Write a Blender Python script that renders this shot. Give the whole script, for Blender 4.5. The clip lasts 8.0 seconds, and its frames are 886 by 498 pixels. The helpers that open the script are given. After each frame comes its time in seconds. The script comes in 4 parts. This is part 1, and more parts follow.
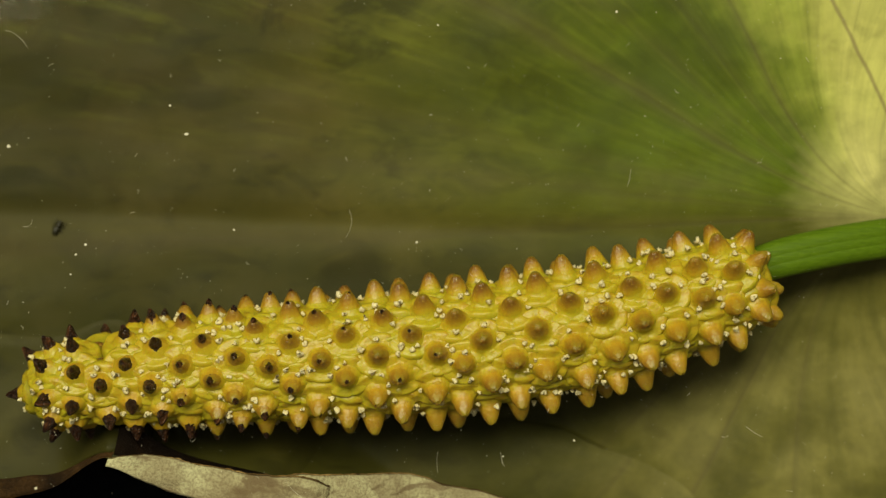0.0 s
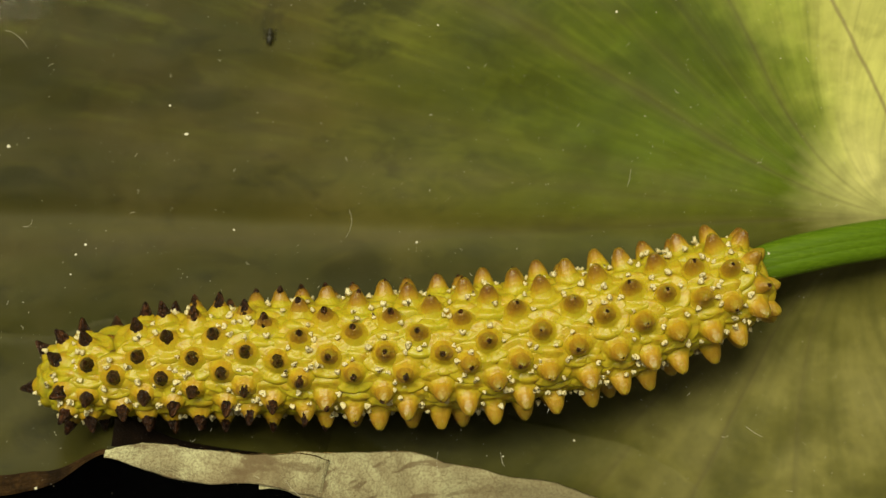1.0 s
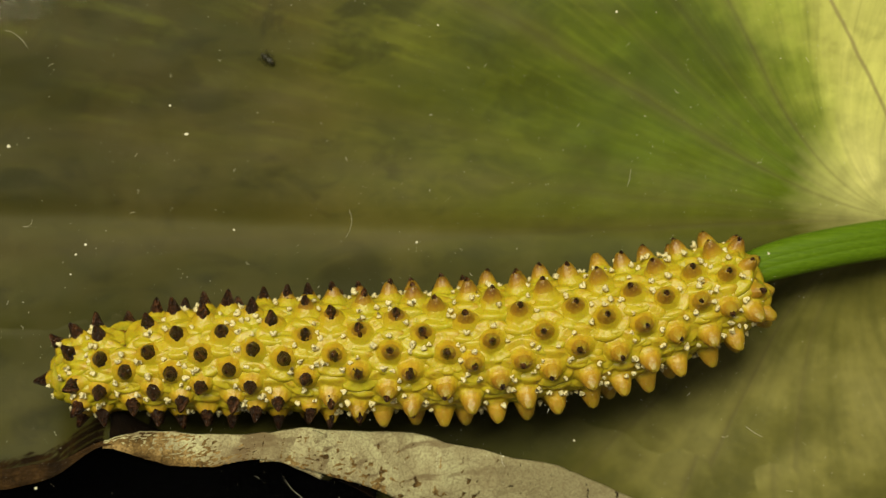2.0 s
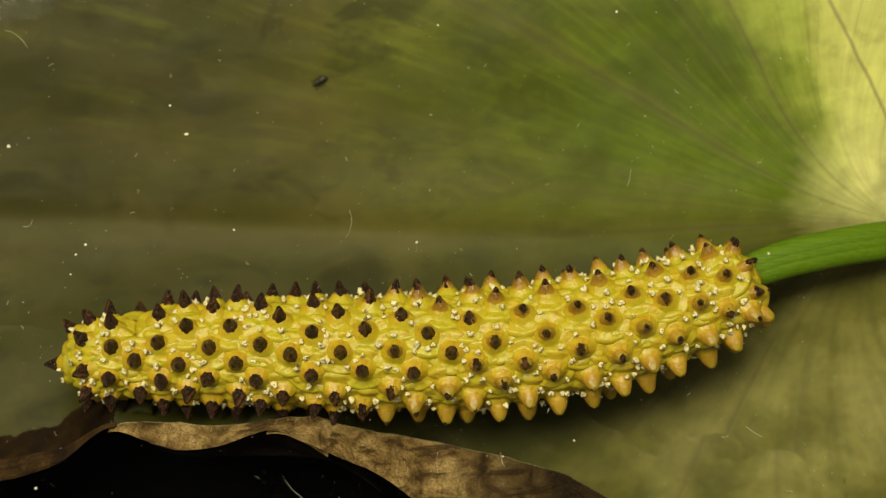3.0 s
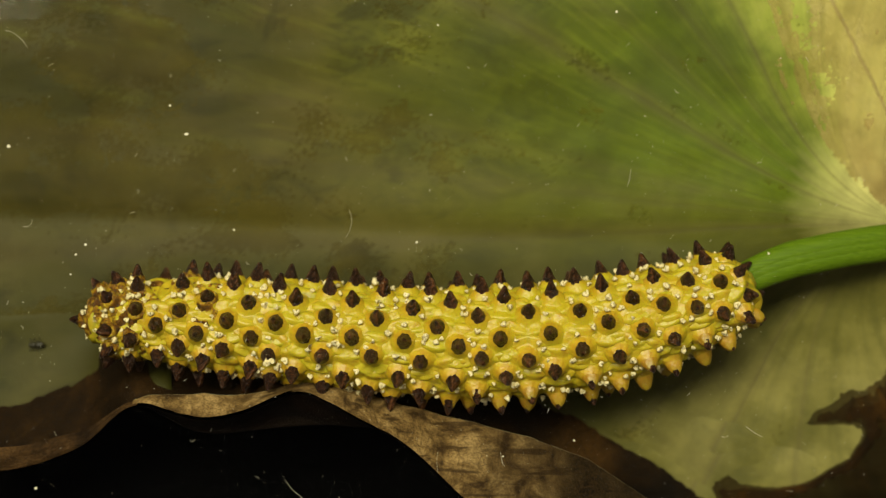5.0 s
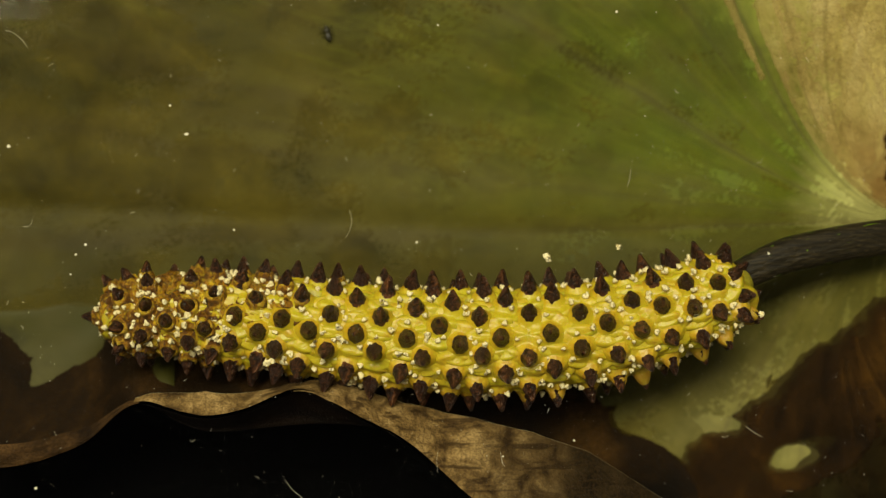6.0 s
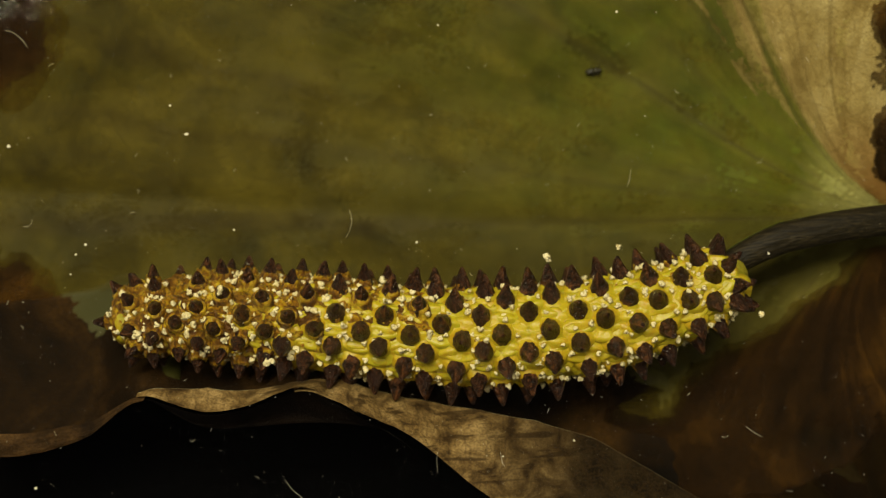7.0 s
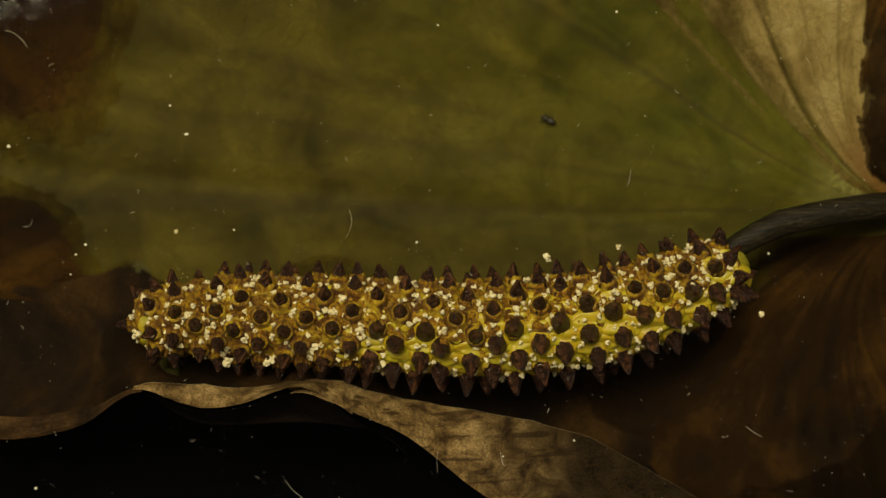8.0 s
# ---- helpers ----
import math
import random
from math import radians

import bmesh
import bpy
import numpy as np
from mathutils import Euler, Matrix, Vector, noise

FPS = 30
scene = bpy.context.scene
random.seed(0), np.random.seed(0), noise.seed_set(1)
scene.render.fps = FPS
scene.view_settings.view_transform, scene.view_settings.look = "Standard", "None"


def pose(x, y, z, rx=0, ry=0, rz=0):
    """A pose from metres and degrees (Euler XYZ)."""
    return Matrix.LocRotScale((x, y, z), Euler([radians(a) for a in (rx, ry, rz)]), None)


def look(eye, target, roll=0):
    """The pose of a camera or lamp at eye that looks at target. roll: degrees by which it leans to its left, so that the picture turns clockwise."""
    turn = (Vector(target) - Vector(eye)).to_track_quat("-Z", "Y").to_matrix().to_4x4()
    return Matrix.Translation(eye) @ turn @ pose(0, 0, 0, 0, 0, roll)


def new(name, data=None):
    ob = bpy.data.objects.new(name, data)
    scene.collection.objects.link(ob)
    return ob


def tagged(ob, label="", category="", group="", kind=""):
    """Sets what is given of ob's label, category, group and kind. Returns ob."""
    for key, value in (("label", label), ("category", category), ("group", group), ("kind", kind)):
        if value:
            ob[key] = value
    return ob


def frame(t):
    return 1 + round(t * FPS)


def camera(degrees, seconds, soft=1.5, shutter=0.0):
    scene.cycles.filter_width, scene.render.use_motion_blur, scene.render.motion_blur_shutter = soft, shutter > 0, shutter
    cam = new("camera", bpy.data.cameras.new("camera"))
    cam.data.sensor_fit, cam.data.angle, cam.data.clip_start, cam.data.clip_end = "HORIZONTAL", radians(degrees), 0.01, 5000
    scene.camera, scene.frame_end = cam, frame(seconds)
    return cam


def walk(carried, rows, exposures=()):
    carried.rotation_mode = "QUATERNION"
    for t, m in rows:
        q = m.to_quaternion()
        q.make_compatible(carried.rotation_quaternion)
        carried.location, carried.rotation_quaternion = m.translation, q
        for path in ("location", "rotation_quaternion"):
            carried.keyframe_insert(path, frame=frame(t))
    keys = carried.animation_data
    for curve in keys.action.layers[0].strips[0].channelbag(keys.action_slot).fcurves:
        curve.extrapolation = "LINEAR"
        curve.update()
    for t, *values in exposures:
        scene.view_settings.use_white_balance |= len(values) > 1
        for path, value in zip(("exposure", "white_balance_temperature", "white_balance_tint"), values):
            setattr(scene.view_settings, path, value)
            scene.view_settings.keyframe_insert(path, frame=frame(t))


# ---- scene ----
MM = 0.001
EYE = 157.2          # camera height over the middle of the spike, mm
cam = camera(28, 8.0, soft=1.3)
walk(cam, [(0.0, look((0, 0, EYE * MM), (0, 0, 0))), (8.0, look((0, 0, EYE * MM), (0, 0, 0)))],
     exposures=[(0.0, -0.42, 6500, 10), (0.5, -0.26, 6500, 10), (1.0, -0.21, 6500, 10), (4.0, -0.16, 6500, 11), (4.5, -0.16, 6500, 12), (6.0, -0.2, 6600, 13), (7.0, -0.32, 6700, 15), (8.0, -0.62, 6800, 18)])

# the glass and the front of the flower are sharp, the leaf behind is soft
cam.data.dof.use_dof, cam.data.dof.focus_distance, cam.data.dof.aperture_fstop = True, (EYE - 5.0) * MM, 20.0

# ---- light: one lamp bar over the glass, in a dark room ----
world = bpy.data.worlds.new("dark_room")
world.use_nodes = True
world.node_tree.nodes["Background"].inputs["Color"].default_value = (1.0, 0.97, 0.85, 1)
world.node_tree.nodes["Background"].inputs["Strength"].default_value = 0.15
scene.world = world
bar = bpy.data.lights.new("lamp_bar", "AREA")
bar.shape, bar.size, bar.size_y, bar.energy, bar.color = "RECTANGLE", 0.56, 0.17, 6.4, (1.0, 0.97, 0.70)
new("lamp_bar", bar).matrix_world = look((-0.090, 0.225, 0.590), (0.006, -0.002, -0.004))

rnd = random.Random(7)


def at(px, py, z=0.0):
    """Millimetres in the plan at height z, of a point that lies at (px, py) in the middle plane."""
    k = (EYE - z) / EYE
    return Vector(((px - 784) / 20 * k, (441 - py) / 20 * k, z))


def ramp(t, rows):
    """Straight interpolation in rows of (t, value)."""
    return float(np.interp(t, [r[0] for r in rows], [r[1] for r in rows]))


def smooth(x):
    x = min(1.0, max(0.0, x))
    return x * x * (3 - 2 * x)


def mm_pose(origin, x_axis, z_axis):
    """A pose from an origin in mm, a rough x axis and a true z axis."""
    z = Vector(z_axis).normalized()
    x = Vector(x_axis)
    x = (x - z * x.dot(z)).normalized()
    m = Matrix((x, z.cross(x), z)).transposed().to_4x4()
    m.translation = Vector(origin) * MM
    return m


# ---- materials ----
def lin(r, g, b):
    """Linear colour from 0-255 sRGB."""
    return tuple(((c / 255 + 0.055) / 1.055) ** 2.4 if c > 10 else c / 255 / 12.92 for c in (r, g, b)) + (1,)


class Nodes:
    """A small builder for one material's node tree."""

    def __init__(self, name):
        self.mat = bpy.data.materials.new(name)
        self.mat.use_nodes = True
        self.tree = self.mat.node_tree
        self.bsdf = self.tree.nodes["Principled BSDF"]
        self.coord = self.add("ShaderNodeTexCoord").outputs["Object"]
        self.info = self.add("ShaderNodeObjectInfo").outputs["Random"]

    def add(self, kind, **values):
        node = self.tree.nodes.new(kind)
        for key, value in values.items():
            self.set(node, key, value)
        return node

    def set(self, node, key, value):
        socket = node.inputs[key] if key in node.inputs else node.inputs[int(key[1:])]
        if isinstance(value, bpy.types.NodeSocket):
            self.tree.links.new(value, socket)
        else:
            socket.default_value = value

    def noise(self, scale, detail=4.0, rough=0.55, vector=None, distort=0.0):
        n = self.add("ShaderNodeTexNoise", Scale=scale, Detail=detail, Roughness=rough, Distortion=distort)
        self.set(n, "Vector", vector or self.coord)
        return n.outputs["Fac"]

    def stretch(self, vector, sx, sy, sz):
        n = self.add("ShaderNodeMapping", Vector=vector)
        n.inputs["Scale"].default_value = (sx, sy, sz)
        return n.outputs["Vector"]

    def band(self, fac, *stops):
        n = self.add("ShaderNodeValToRGB", Fac=fac)
        e = n.color_ramp.elements
        while len(e) < len(stops):
            e.new(0.5)
        for s, (p, c) in zip(e, stops):
            s.position, s.color = p, (c if isinstance(c, tuple) else (c, c, c, 1))
        return n.outputs["Color"]

    def mix(self, fac, a, b, blend="MIX"):
        n = self.add("ShaderNodeMix")
        n.data_type, n.blend_type = "RGBA", blend
        for key, value in ((0, fac), (6, a), (7, b)):
            if isinstance(value, bpy.types.NodeSocket):
                self.tree.links.new(value, n.inputs[key])
            else:
                n.inputs[key].default_value = value
        return n.outputs[2]

    def math(self, op, a, b=0.0, clamp=False):
        n = self.add("ShaderNodeMath", _0=a, _1=b)
        n.operation, n.use_clamp = op, clamp
        return n.outputs[0]

    def bump(self, height, strength, distance):
        return self.add("ShaderNodeBump", Height=height, Strength=strength, Distance=distance).outputs["Normal"]

    def done(self, colour, rough, normal=None, **more):
        self.set(self.bsdf, "Base Color", colour)
        self.set(self.bsdf, "Roughness", rough)
        if normal:
            self.set(self.bsdf, "Normal", normal)
        for key, value in more.items():
            self.set(self.bsdf, key.replace("_", " "), value)
        return self.mat


def fleshy(name, dark, mid, light, warm):
    """Waxy plant flesh: greener in the joints, warmer towards the tips, speckled."""
    n = Nodes(name)
    z = n.add("ShaderNodeSeparateXYZ", Vector=n.coord).outputs["Z"]
    up = n.math("MULTIPLY_ADD", z, 1 / (3.0 * MM))
    n.set(up.node, "_2", 1.0)
    wob = n.math("ADD", up, n.math("MULTIPLY", n.math("SUBTRACT", n.noise(700), 0.5), 0.28))
    col = n.band(wob, (0.10, dark), (0.22, mid), (0.34, light), (0.42, light), (0.56, warm), (0.76, lin(156, 114, 28)), (0.94, lin(112, 72, 22)), (1.0, lin(84, 50, 16)))
    col = n.mix(n.band(n.noise(1500, 6), (0.48, 0.0), (0.68, 0.6)), col, lin(156, 116, 20))
    col = n.mix(n.band(n.noise(5200, 3), (0.58, 0.0), (0.74, 0.4)), col, lin(222, 200, 80))
    col = n.mix(n.band(n.noise(420, 3), (0.36, 0.5), (0.6, 0.0)), col, lin(172, 170, 26))
    col = n.mix(n.band(n.info, (0.0, 0.0), (1.0, 0.3)), col, warm)
    relief = n.math("ADD", n.noise(1100, 2), n.math("MULTIPLY", n.noise(4200, 4), 0.4))
    return n.done(col, 0.40, n.bump(relief, 0.4, 0.0003), Subsurface_Weight=0.3, Subsurface_Radius=(0.0012, 0.0008, 0.0002), Subsurface_Scale=0.7)


def crusty(name, dark, light, fleck, rough=0.55, scale=2500, bump=0.00015, spec=0.4):
    """Dried, wrinkled plant skin."""
    n = Nodes(name)
    base = n.noise(scale, 6, 0.65)
    col = n.band(base, (0.35, dark), (0.62, light))
    col = n.mix(n.band(n.noise(scale * 3, 3), (0.62, 0.0), (0.75, 0.6)), col, fleck)
    col = n.mix(n.band(n.info, (0.0, 0.0), (1.0, 0.4)), col, dark)
    return n.done(col, rough, n.bump(base, 0.9, bump), Specular_IOR_Level=spec)


YELLOW = fleshy("yellow_flesh", lin(108, 112, 12), lin(156, 144, 20), lin(188, 166, 30), lin(190, 152, 28))


def stigma_material():
    """Burnt, knobbly and a little shiny: dark brown with reddish ridges."""
    n = Nodes("brown_stigma")
    lump = n.noise(1900, 3, 0.6, distort=0.4)
    fine = n.noise(6500, 4, 0.6)
    rib = n.noise(1.0, 3, 0.5, n.stretch(n.coord, 3600, 3600, 700))
    h = n.math("ADD", n.math("ADD", lump, n.math("MULTIPLY", fine, 0.3)), n.math("MULTIPLY", rib, 0.5))
    col = n.band(lump, (0.36, lin(19, 9, 4)), (0.52, lin(44, 22, 10)), (0.72, lin(112, 68, 36)))
    col = n.mix(n.band(fine, (0.56, 0.0), (0.74, 0.6)), col, lin(150, 104, 60))
    col = n.mix(n.band(n.info, (0.0, 0.0), (1.0, 0.5)), col, lin(30, 15, 7))
    return n.done(col, 0.3, n.bump(h, 1.0, 0.0006), Specular_IOR_Level=0.28)


def husk_material():
    """Thin shrunken skin, amber where it is clear, in dark fibrous ridges."""
    n = Nodes("amber_husk")
    a = n.noise(700, 4, 0.6, distort=1.2)
    net = n.noise(2300, 5, 0.65, distort=1.0)
    col = n.band(a, (0.40, lin(100, 62, 8)), (0.5, lin(170, 120, 16)), (0.60, lin(212, 178, 38)))
    col = n.mix(n.band(net, (0.40, 0.75), (0.52, 0.0)), col, lin(34, 18, 4))
    col = n.mix(n.band(net, (0.60, 0.0), (0.76, 0.5)), col, lin(206, 162, 60))
    col = n.mix(n.band(n.info, (0.0, 0.0), (1.0, 0.4)), col, lin(78, 46, 8))
    return n.done(col, 0.36, n.bump(net, 1.0, 0.0005), Specular_IOR_Level=0.4, Subsurface_Weight=0.1, Subsurface_Radius=(0.0012, 0.0006, 0.0002), Subsurface_Scale=0.6)


BROWN_TIP = stigma_material()
HUSK = husk_material()
POLLEN = crusty("pollen_crumb", lin(216, 196, 130), lin(252, 242, 200), lin(255, 250, 225), 0.6, 7000, 0.00012)
CORE = crusty("spike_core", lin(120, 110, 22), lin(175, 165, 40), lin(150, 110, 20))


BASE = at(1560, 360, -6)        # where the spathe joins the stalk
VEIN_ROOT = at(1600, 385, -7)   # where its veins run together


def blade_material():
    """The spathe: olive, green and pale zones with a fan of veins from the stalk."""
    n = Nodes("spathe_blade")
    uv = n.add("ShaderNodeUVMap").outputs["UV"]
    place = n.add("ShaderNodeVectorMath", _0=n.coord, _1=tuple(BASE * MM)).outputs[0]
    pos = n.add("ShaderNodeSeparateXYZ", Vector=place)
    psi = n.add("ShaderNodeSeparateXYZ", Vector=uv).outputs["X"]
    streak = n.noise(1.0, 5, 0.6, n.stretch(uv, 9, 2.2, 1))
    hair = n.noise(1.0, 4, 0.6, n.stretch(uv, 45, 3.5, 1))
    blotch = n.noise(95, 5, 0.55, place)
    mottle = n.noise(420, 4, 0.6, place)
    # zones over the blade: olive brown far out, a green fan, pale beside the stalk
    far = n.math("ADD", n.add("ShaderNodeSeparateXYZ", Vector=uv).outputs["Y"], n.math("MULTIPLY", n.math("SUBTRACT", n.noise(42, 5, 0.55, place), 0.5), 0.35))
    far = n.math("MULTIPLY", n.math("ADD", far, n.math("MULTIPLY", n.math("SUBTRACT", streak, 0.5), 0.25)), 0.5)
    turn = n.math("ADD", n.math("MULTIPLY", psi, 1 / 3.2), n.math("MULTIPLY", n.math("SUBTRACT", streak, 0.5), 0.05))
    turn = n.math("ADD", n.math("ADD", turn, 0.5), n.math("MULTIPLY", n.math("SUBTRACT", blotch, 0.5), 0.05))
    olive = n.band(far, (0.35, lin(90, 93, 20)), (0.55, lin(88, 86, 24)), (0.70, lin(78, 71, 23)), (0.90, lin(60, 54, 19)))
    green = n.band(far, (0.04, lin(116, 132, 22)), (0.15, lin(88, 104, 8)), (0.35, lin(83, 97, 8)), (0.6, lin(84, 92, 16)))
    sector = n.band(turn, (0.50, 0.0), (0.58, 0.8), (0.64, 1.0), (0.9, 1.0))
    col = n.mix(n.math("MULTIPLY", sector, n.band(far, (0.38, 1.0), (0.75, 0.0))), olive, green)
    # the pale flank: light green at its border, cream further in, whitest at the root
    col = n.mix(n.band(turn, (0.745, 0.0), (0.85, 0.55), (0.93, 0.85)), col, n.mix(n.band(blotch, (0.4, 0.0), (0.6, 1.0)), lin(140, 156, 48), lin(184, 186, 84)))
    col = n.mix(n.band(turn, (0.89, 0.0), (0.99, 0.7)), col, lin(216, 210, 120))
    tip = n.add("ShaderNodeVectorMath", _0=place, _1=tuple(at(1540, 335, -6) * MM))
    tip.operation = "DISTANCE"
    near = n.math("ADD", tip.outputs["Value"], n.math("MULTIPLY", n.math("SUBTRACT", streak, 0.5), 0.006))
    col = n.mix(n.band(n.math("MULTIPLY", near, 1 / 0.02), (0.08, 0.75), (0.22, 0.45), (0.40, 0.0)), col, lin(216, 208, 132))
    # olive darkens downwards, with the curling leaf's shade painted in
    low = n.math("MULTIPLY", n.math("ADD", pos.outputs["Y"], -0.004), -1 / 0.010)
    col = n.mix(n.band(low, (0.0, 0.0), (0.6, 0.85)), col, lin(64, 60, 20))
    below = n.math("ADD", n.math("MULTIPLY", psi, -1 / 3.2), n.math("MULTIPLY", n.math("SUBTRACT", streak, 0.5), 0.05))
    col = n.mix(n.band(below, (0.10, 0.0), (0.36, 0.8)), col, n.mix(n.band(blotch, (0.4, 0.0), (0.6, 1.0)), lin(122, 116, 50), lin(144, 136, 74)))
    # streaks along the veins, blotches and stains
    col = n.mix(n.math("MULTIPLY", sector, n.band(hair, (0.5, 0.0), (0.7, 0.5))), col, n.mix(0.32, col, lin(150, 158, 44)))
    col = n.mix(n.math("MULTIPLY", sector, n.band(hair, (0.32, 0.5), (0.48, 0.0))), col, n.mix(0.35, col, lin(52, 68, 8)))
    col = n.mix(n.band(streak, (0.36, 0.35), (0.56, 0.0)), col, n.mix(0.6, col, lin(46, 52, 8)))
    stain_shade = n.noise(1.0, 5, 0.6, n.stretch(place, 150, 260, 200), 0.6)
    outer = n.band(far, (0.27, 0.25), (0.65, 1.0))
    col = n.mix(n.math("MULTIPLY", outer, n.band(stain_shade, (0.36, 0.9), (0.50, 0.0))), col, n.mix(0.6, col, lin(30, 30, 6)))
    col = n.mix(n.band(blotch, (0.38, 0.7), (0.54, 0.0)), col, n.mix(0.5, col, lin(44, 46, 8)))
    col = n.mix(n.band(blotch, (0.55, 0.0), (0.70, 0.25)), col, lin(100, 92, 46))
    col = n.mix(n.band(mottle, (0.40, 0.45), (0.56, 0.0)), col, n.mix(0.4, col, lin(50, 52, 9)))
    # single veins: a soft shoulder and a dark line
    lines = ((0.10, 0.7), (0.20, 0.9), (0.29, 0.6), (0.49, 0.9), (0.53, 0.5), (0.56, 0.4), (0.647, 1.0), (0.70, 0.4), (0.75, 0.4), (0.80, 1.0))
    at_psi = n.math("ADD", n.math("MULTIPLY", psi, 1 / 3.2), n.math("ADD", 0.5, n.math("MULTIPLY", n.math("SUBTRACT", blotch, 0.5), 0.012)))
    vein = n.band(at_psi, *[s for p, w in lines for s in ((p - 0.004, 0.0), (p, w), (p + 0.004, 0.0))])
    wide = n.band(at_psi, *[s for p, w in lines for s in ((p - 0.016, 0.0), (p + 0.004, w), (p + 0.018, 0.0))])
    col = n.mix(n.math("MULTIPLY", wide, 0.30), col, lin(104, 96, 48))
    col = n.mix(n.math("MULTIPLY", vein, 0.42), col, lin(66, 56, 38))
    # one vein that runs straight up the pale flank
    rise = n.math("ADD", n.math("ADD", pos.outputs["X"], n.math("MULTIPLY", pos.outputs["Y"], 0.49)), n.math("ADD", -0.0467, n.math("MULTIPLY", n.math("SUBTRACT", blotch, 0.5), 0.0016)))
    rise = n.math("ABSOLUTE", rise)
    col = n.mix(n.math("MULTIPLY", n.band(n.math("MULTIPLY", rise, 1000), (0.08, 0.6), (0.26, 0.0)), n.band(turn, (0.82, 0.0), (0.86, 1.0))), col, lin(110, 92, 66))
    height = n.math("ADD", streak, n.math("ADD", n.math("MULTIPLY", hair, 0.15), n.math("MULTIPLY", vein, -0.3)))
    return n.done(col, 0.6, n.bump(height, 0.14, 0.0005), Specular_IOR_Level=0.15)


def dry_material(name, dark, mid, light, scale=60, cover=1.0, fanned=False, shade=None, veins=(), root=None):
    """Withered leaf: mottled brown with fine veins and grain."""
    n = Nodes(name)
    big = n.noise(scale, 5, 0.6, distort=0.6)
    grain = n.noise(4800, 4, 0.6)
    if fanned:
        fan = n.stretch(n.add("ShaderNodeUVMap").outputs["UV"], 8, 3.0, 1)
        big = n.math("ADD", n.math("MULTIPLY", big, 0.7), n.math("MULTIPLY", n.noise(1.0, 5, 0.6, fan, 0.8), 0.3))
    col = n.band(big, (0.36, dark), (0.5, mid), (0.66, light))
    if veins:
        psi = n.add("ShaderNodeSeparateXYZ", Vector=n.add("ShaderNodeUVMap").outputs["UV"]).outputs["X"]
        on = n.math("ADD", n.math("MULTIPLY", psi, 1 / 3.2), n.math("ADD", 0.5, n.math("MULTIPLY", n.math("SUBTRACT", n.noise(95, 5), 0.5), 0.012)))
        col = n.mix(n.band(on, *[q for p, w in veins for q in ((p - 0.005, 0.0), (p, 0.7 * w), (p + 0.005, 0.0))]), col, lin(52, 36, 14))
    if root:
        # a warmer stain where the leaf joins the stalk
        off = n.add("ShaderNodeVectorMath", _0=n.coord)
        off.operation = "LENGTH"
        col = n.mix(n.band(n.math("MULTIPLY", off.outputs["Value"], 1 / 0.012), (0.2, 0.8), (0.8, 0.0)), col, root)
    if shade:
        # shade painted on the margin's far end, which curls down; dark veins along it
        px = n.add("ShaderNodeSeparateXYZ", Vector=n.coord)
        run = n.noise(1.0, 4, 0.5, n.stretch(n.coord, 90, 1400, 600))
        col = n.mix(n.band(run, (0.36, 0.8), (0.42, 0.0)), col, dark)
        stain_shade = n.math("ADD", n.math("MULTIPLY", px.outputs["X"], 1 / 0.024), n.math("MULTIPLY", n.math("SUBTRACT", n.noise(200, 4), 0.5), 0.5))
        col = n.mix(n.band(stain_shade, (0.30, 0.0), (0.55, 0.55), (0.85, 0.96)), col, shade)
    col = n.mix(n.band(grain, (0.38, 0.8), (0.56, 0.0)), col, n.mix(0.62, col, dark))
    net = n.add("ShaderNodeTexVoronoi", Vector=n.coord, Scale=650.0)
    net.feature = "DISTANCE_TO_EDGE"
    col = n.mix(n.band(net.outputs["Distance"], (0.0, 0.35), (0.06, 0.0)), col, dark)
    alpha = n.band(n.noise(scale * 4, 4), (0.3, cover * 0.75), (0.7, cover)) if cover < 1 else 1.0
    return n.done(col, 0.72, n.bump(n.math("ADD", grain, n.math("MULTIPLY", big, 2.0)), 0.6, 0.0003), Specular_IOR_Level=0.08, Alpha=alpha)


BLADE = blade_material()
DRY_DARK = dry_material("withered_brown", lin(20, 12, 3), lin(50, 31, 6), lin(100, 66, 16), 60, 0.68, True)
DRY_TAN = dry_material("withered_tan", lin(134, 108, 52), lin(200, 174, 104), lin(226, 204, 136), 130, 0.42, True, veins=((0.80, 0.9), (0.86, 0.5), (0.92, 0.6)), root=lin(150, 98, 44))
FADED = dry_material("faded_olive", lin(54, 44, 11), lin(102, 88, 22), lin(136, 119, 38), 130, 0.24, True, veins=((0.49, 0.8), (0.53, 0.6), (0.56, 0.5), (0.60, 0.4), (0.647, 1.0), (0.70, 0.5), (0.75, 0.5), (0.80, 0.8)))
LIP_PALE = dry_material("pale_margin", lin(112, 94, 68), lin(166, 156, 118), lin(206, 202, 156), 110, shade=lin(150, 140, 104))
LIP_BROWN = dry_material("brown_margin", lin(28, 18, 7), lin(66, 46, 22), lin(104, 76, 42), 160)
# near-black brown: the shade beneath the curl is put into this colour
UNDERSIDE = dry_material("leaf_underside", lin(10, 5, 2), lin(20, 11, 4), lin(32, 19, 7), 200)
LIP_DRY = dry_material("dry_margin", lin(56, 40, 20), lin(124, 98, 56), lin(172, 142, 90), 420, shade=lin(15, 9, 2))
DRY_EDGE = dry_material("withered_edge", lin(14, 8, 2), lin(34, 21, 5), lin(66, 44, 14), 90)


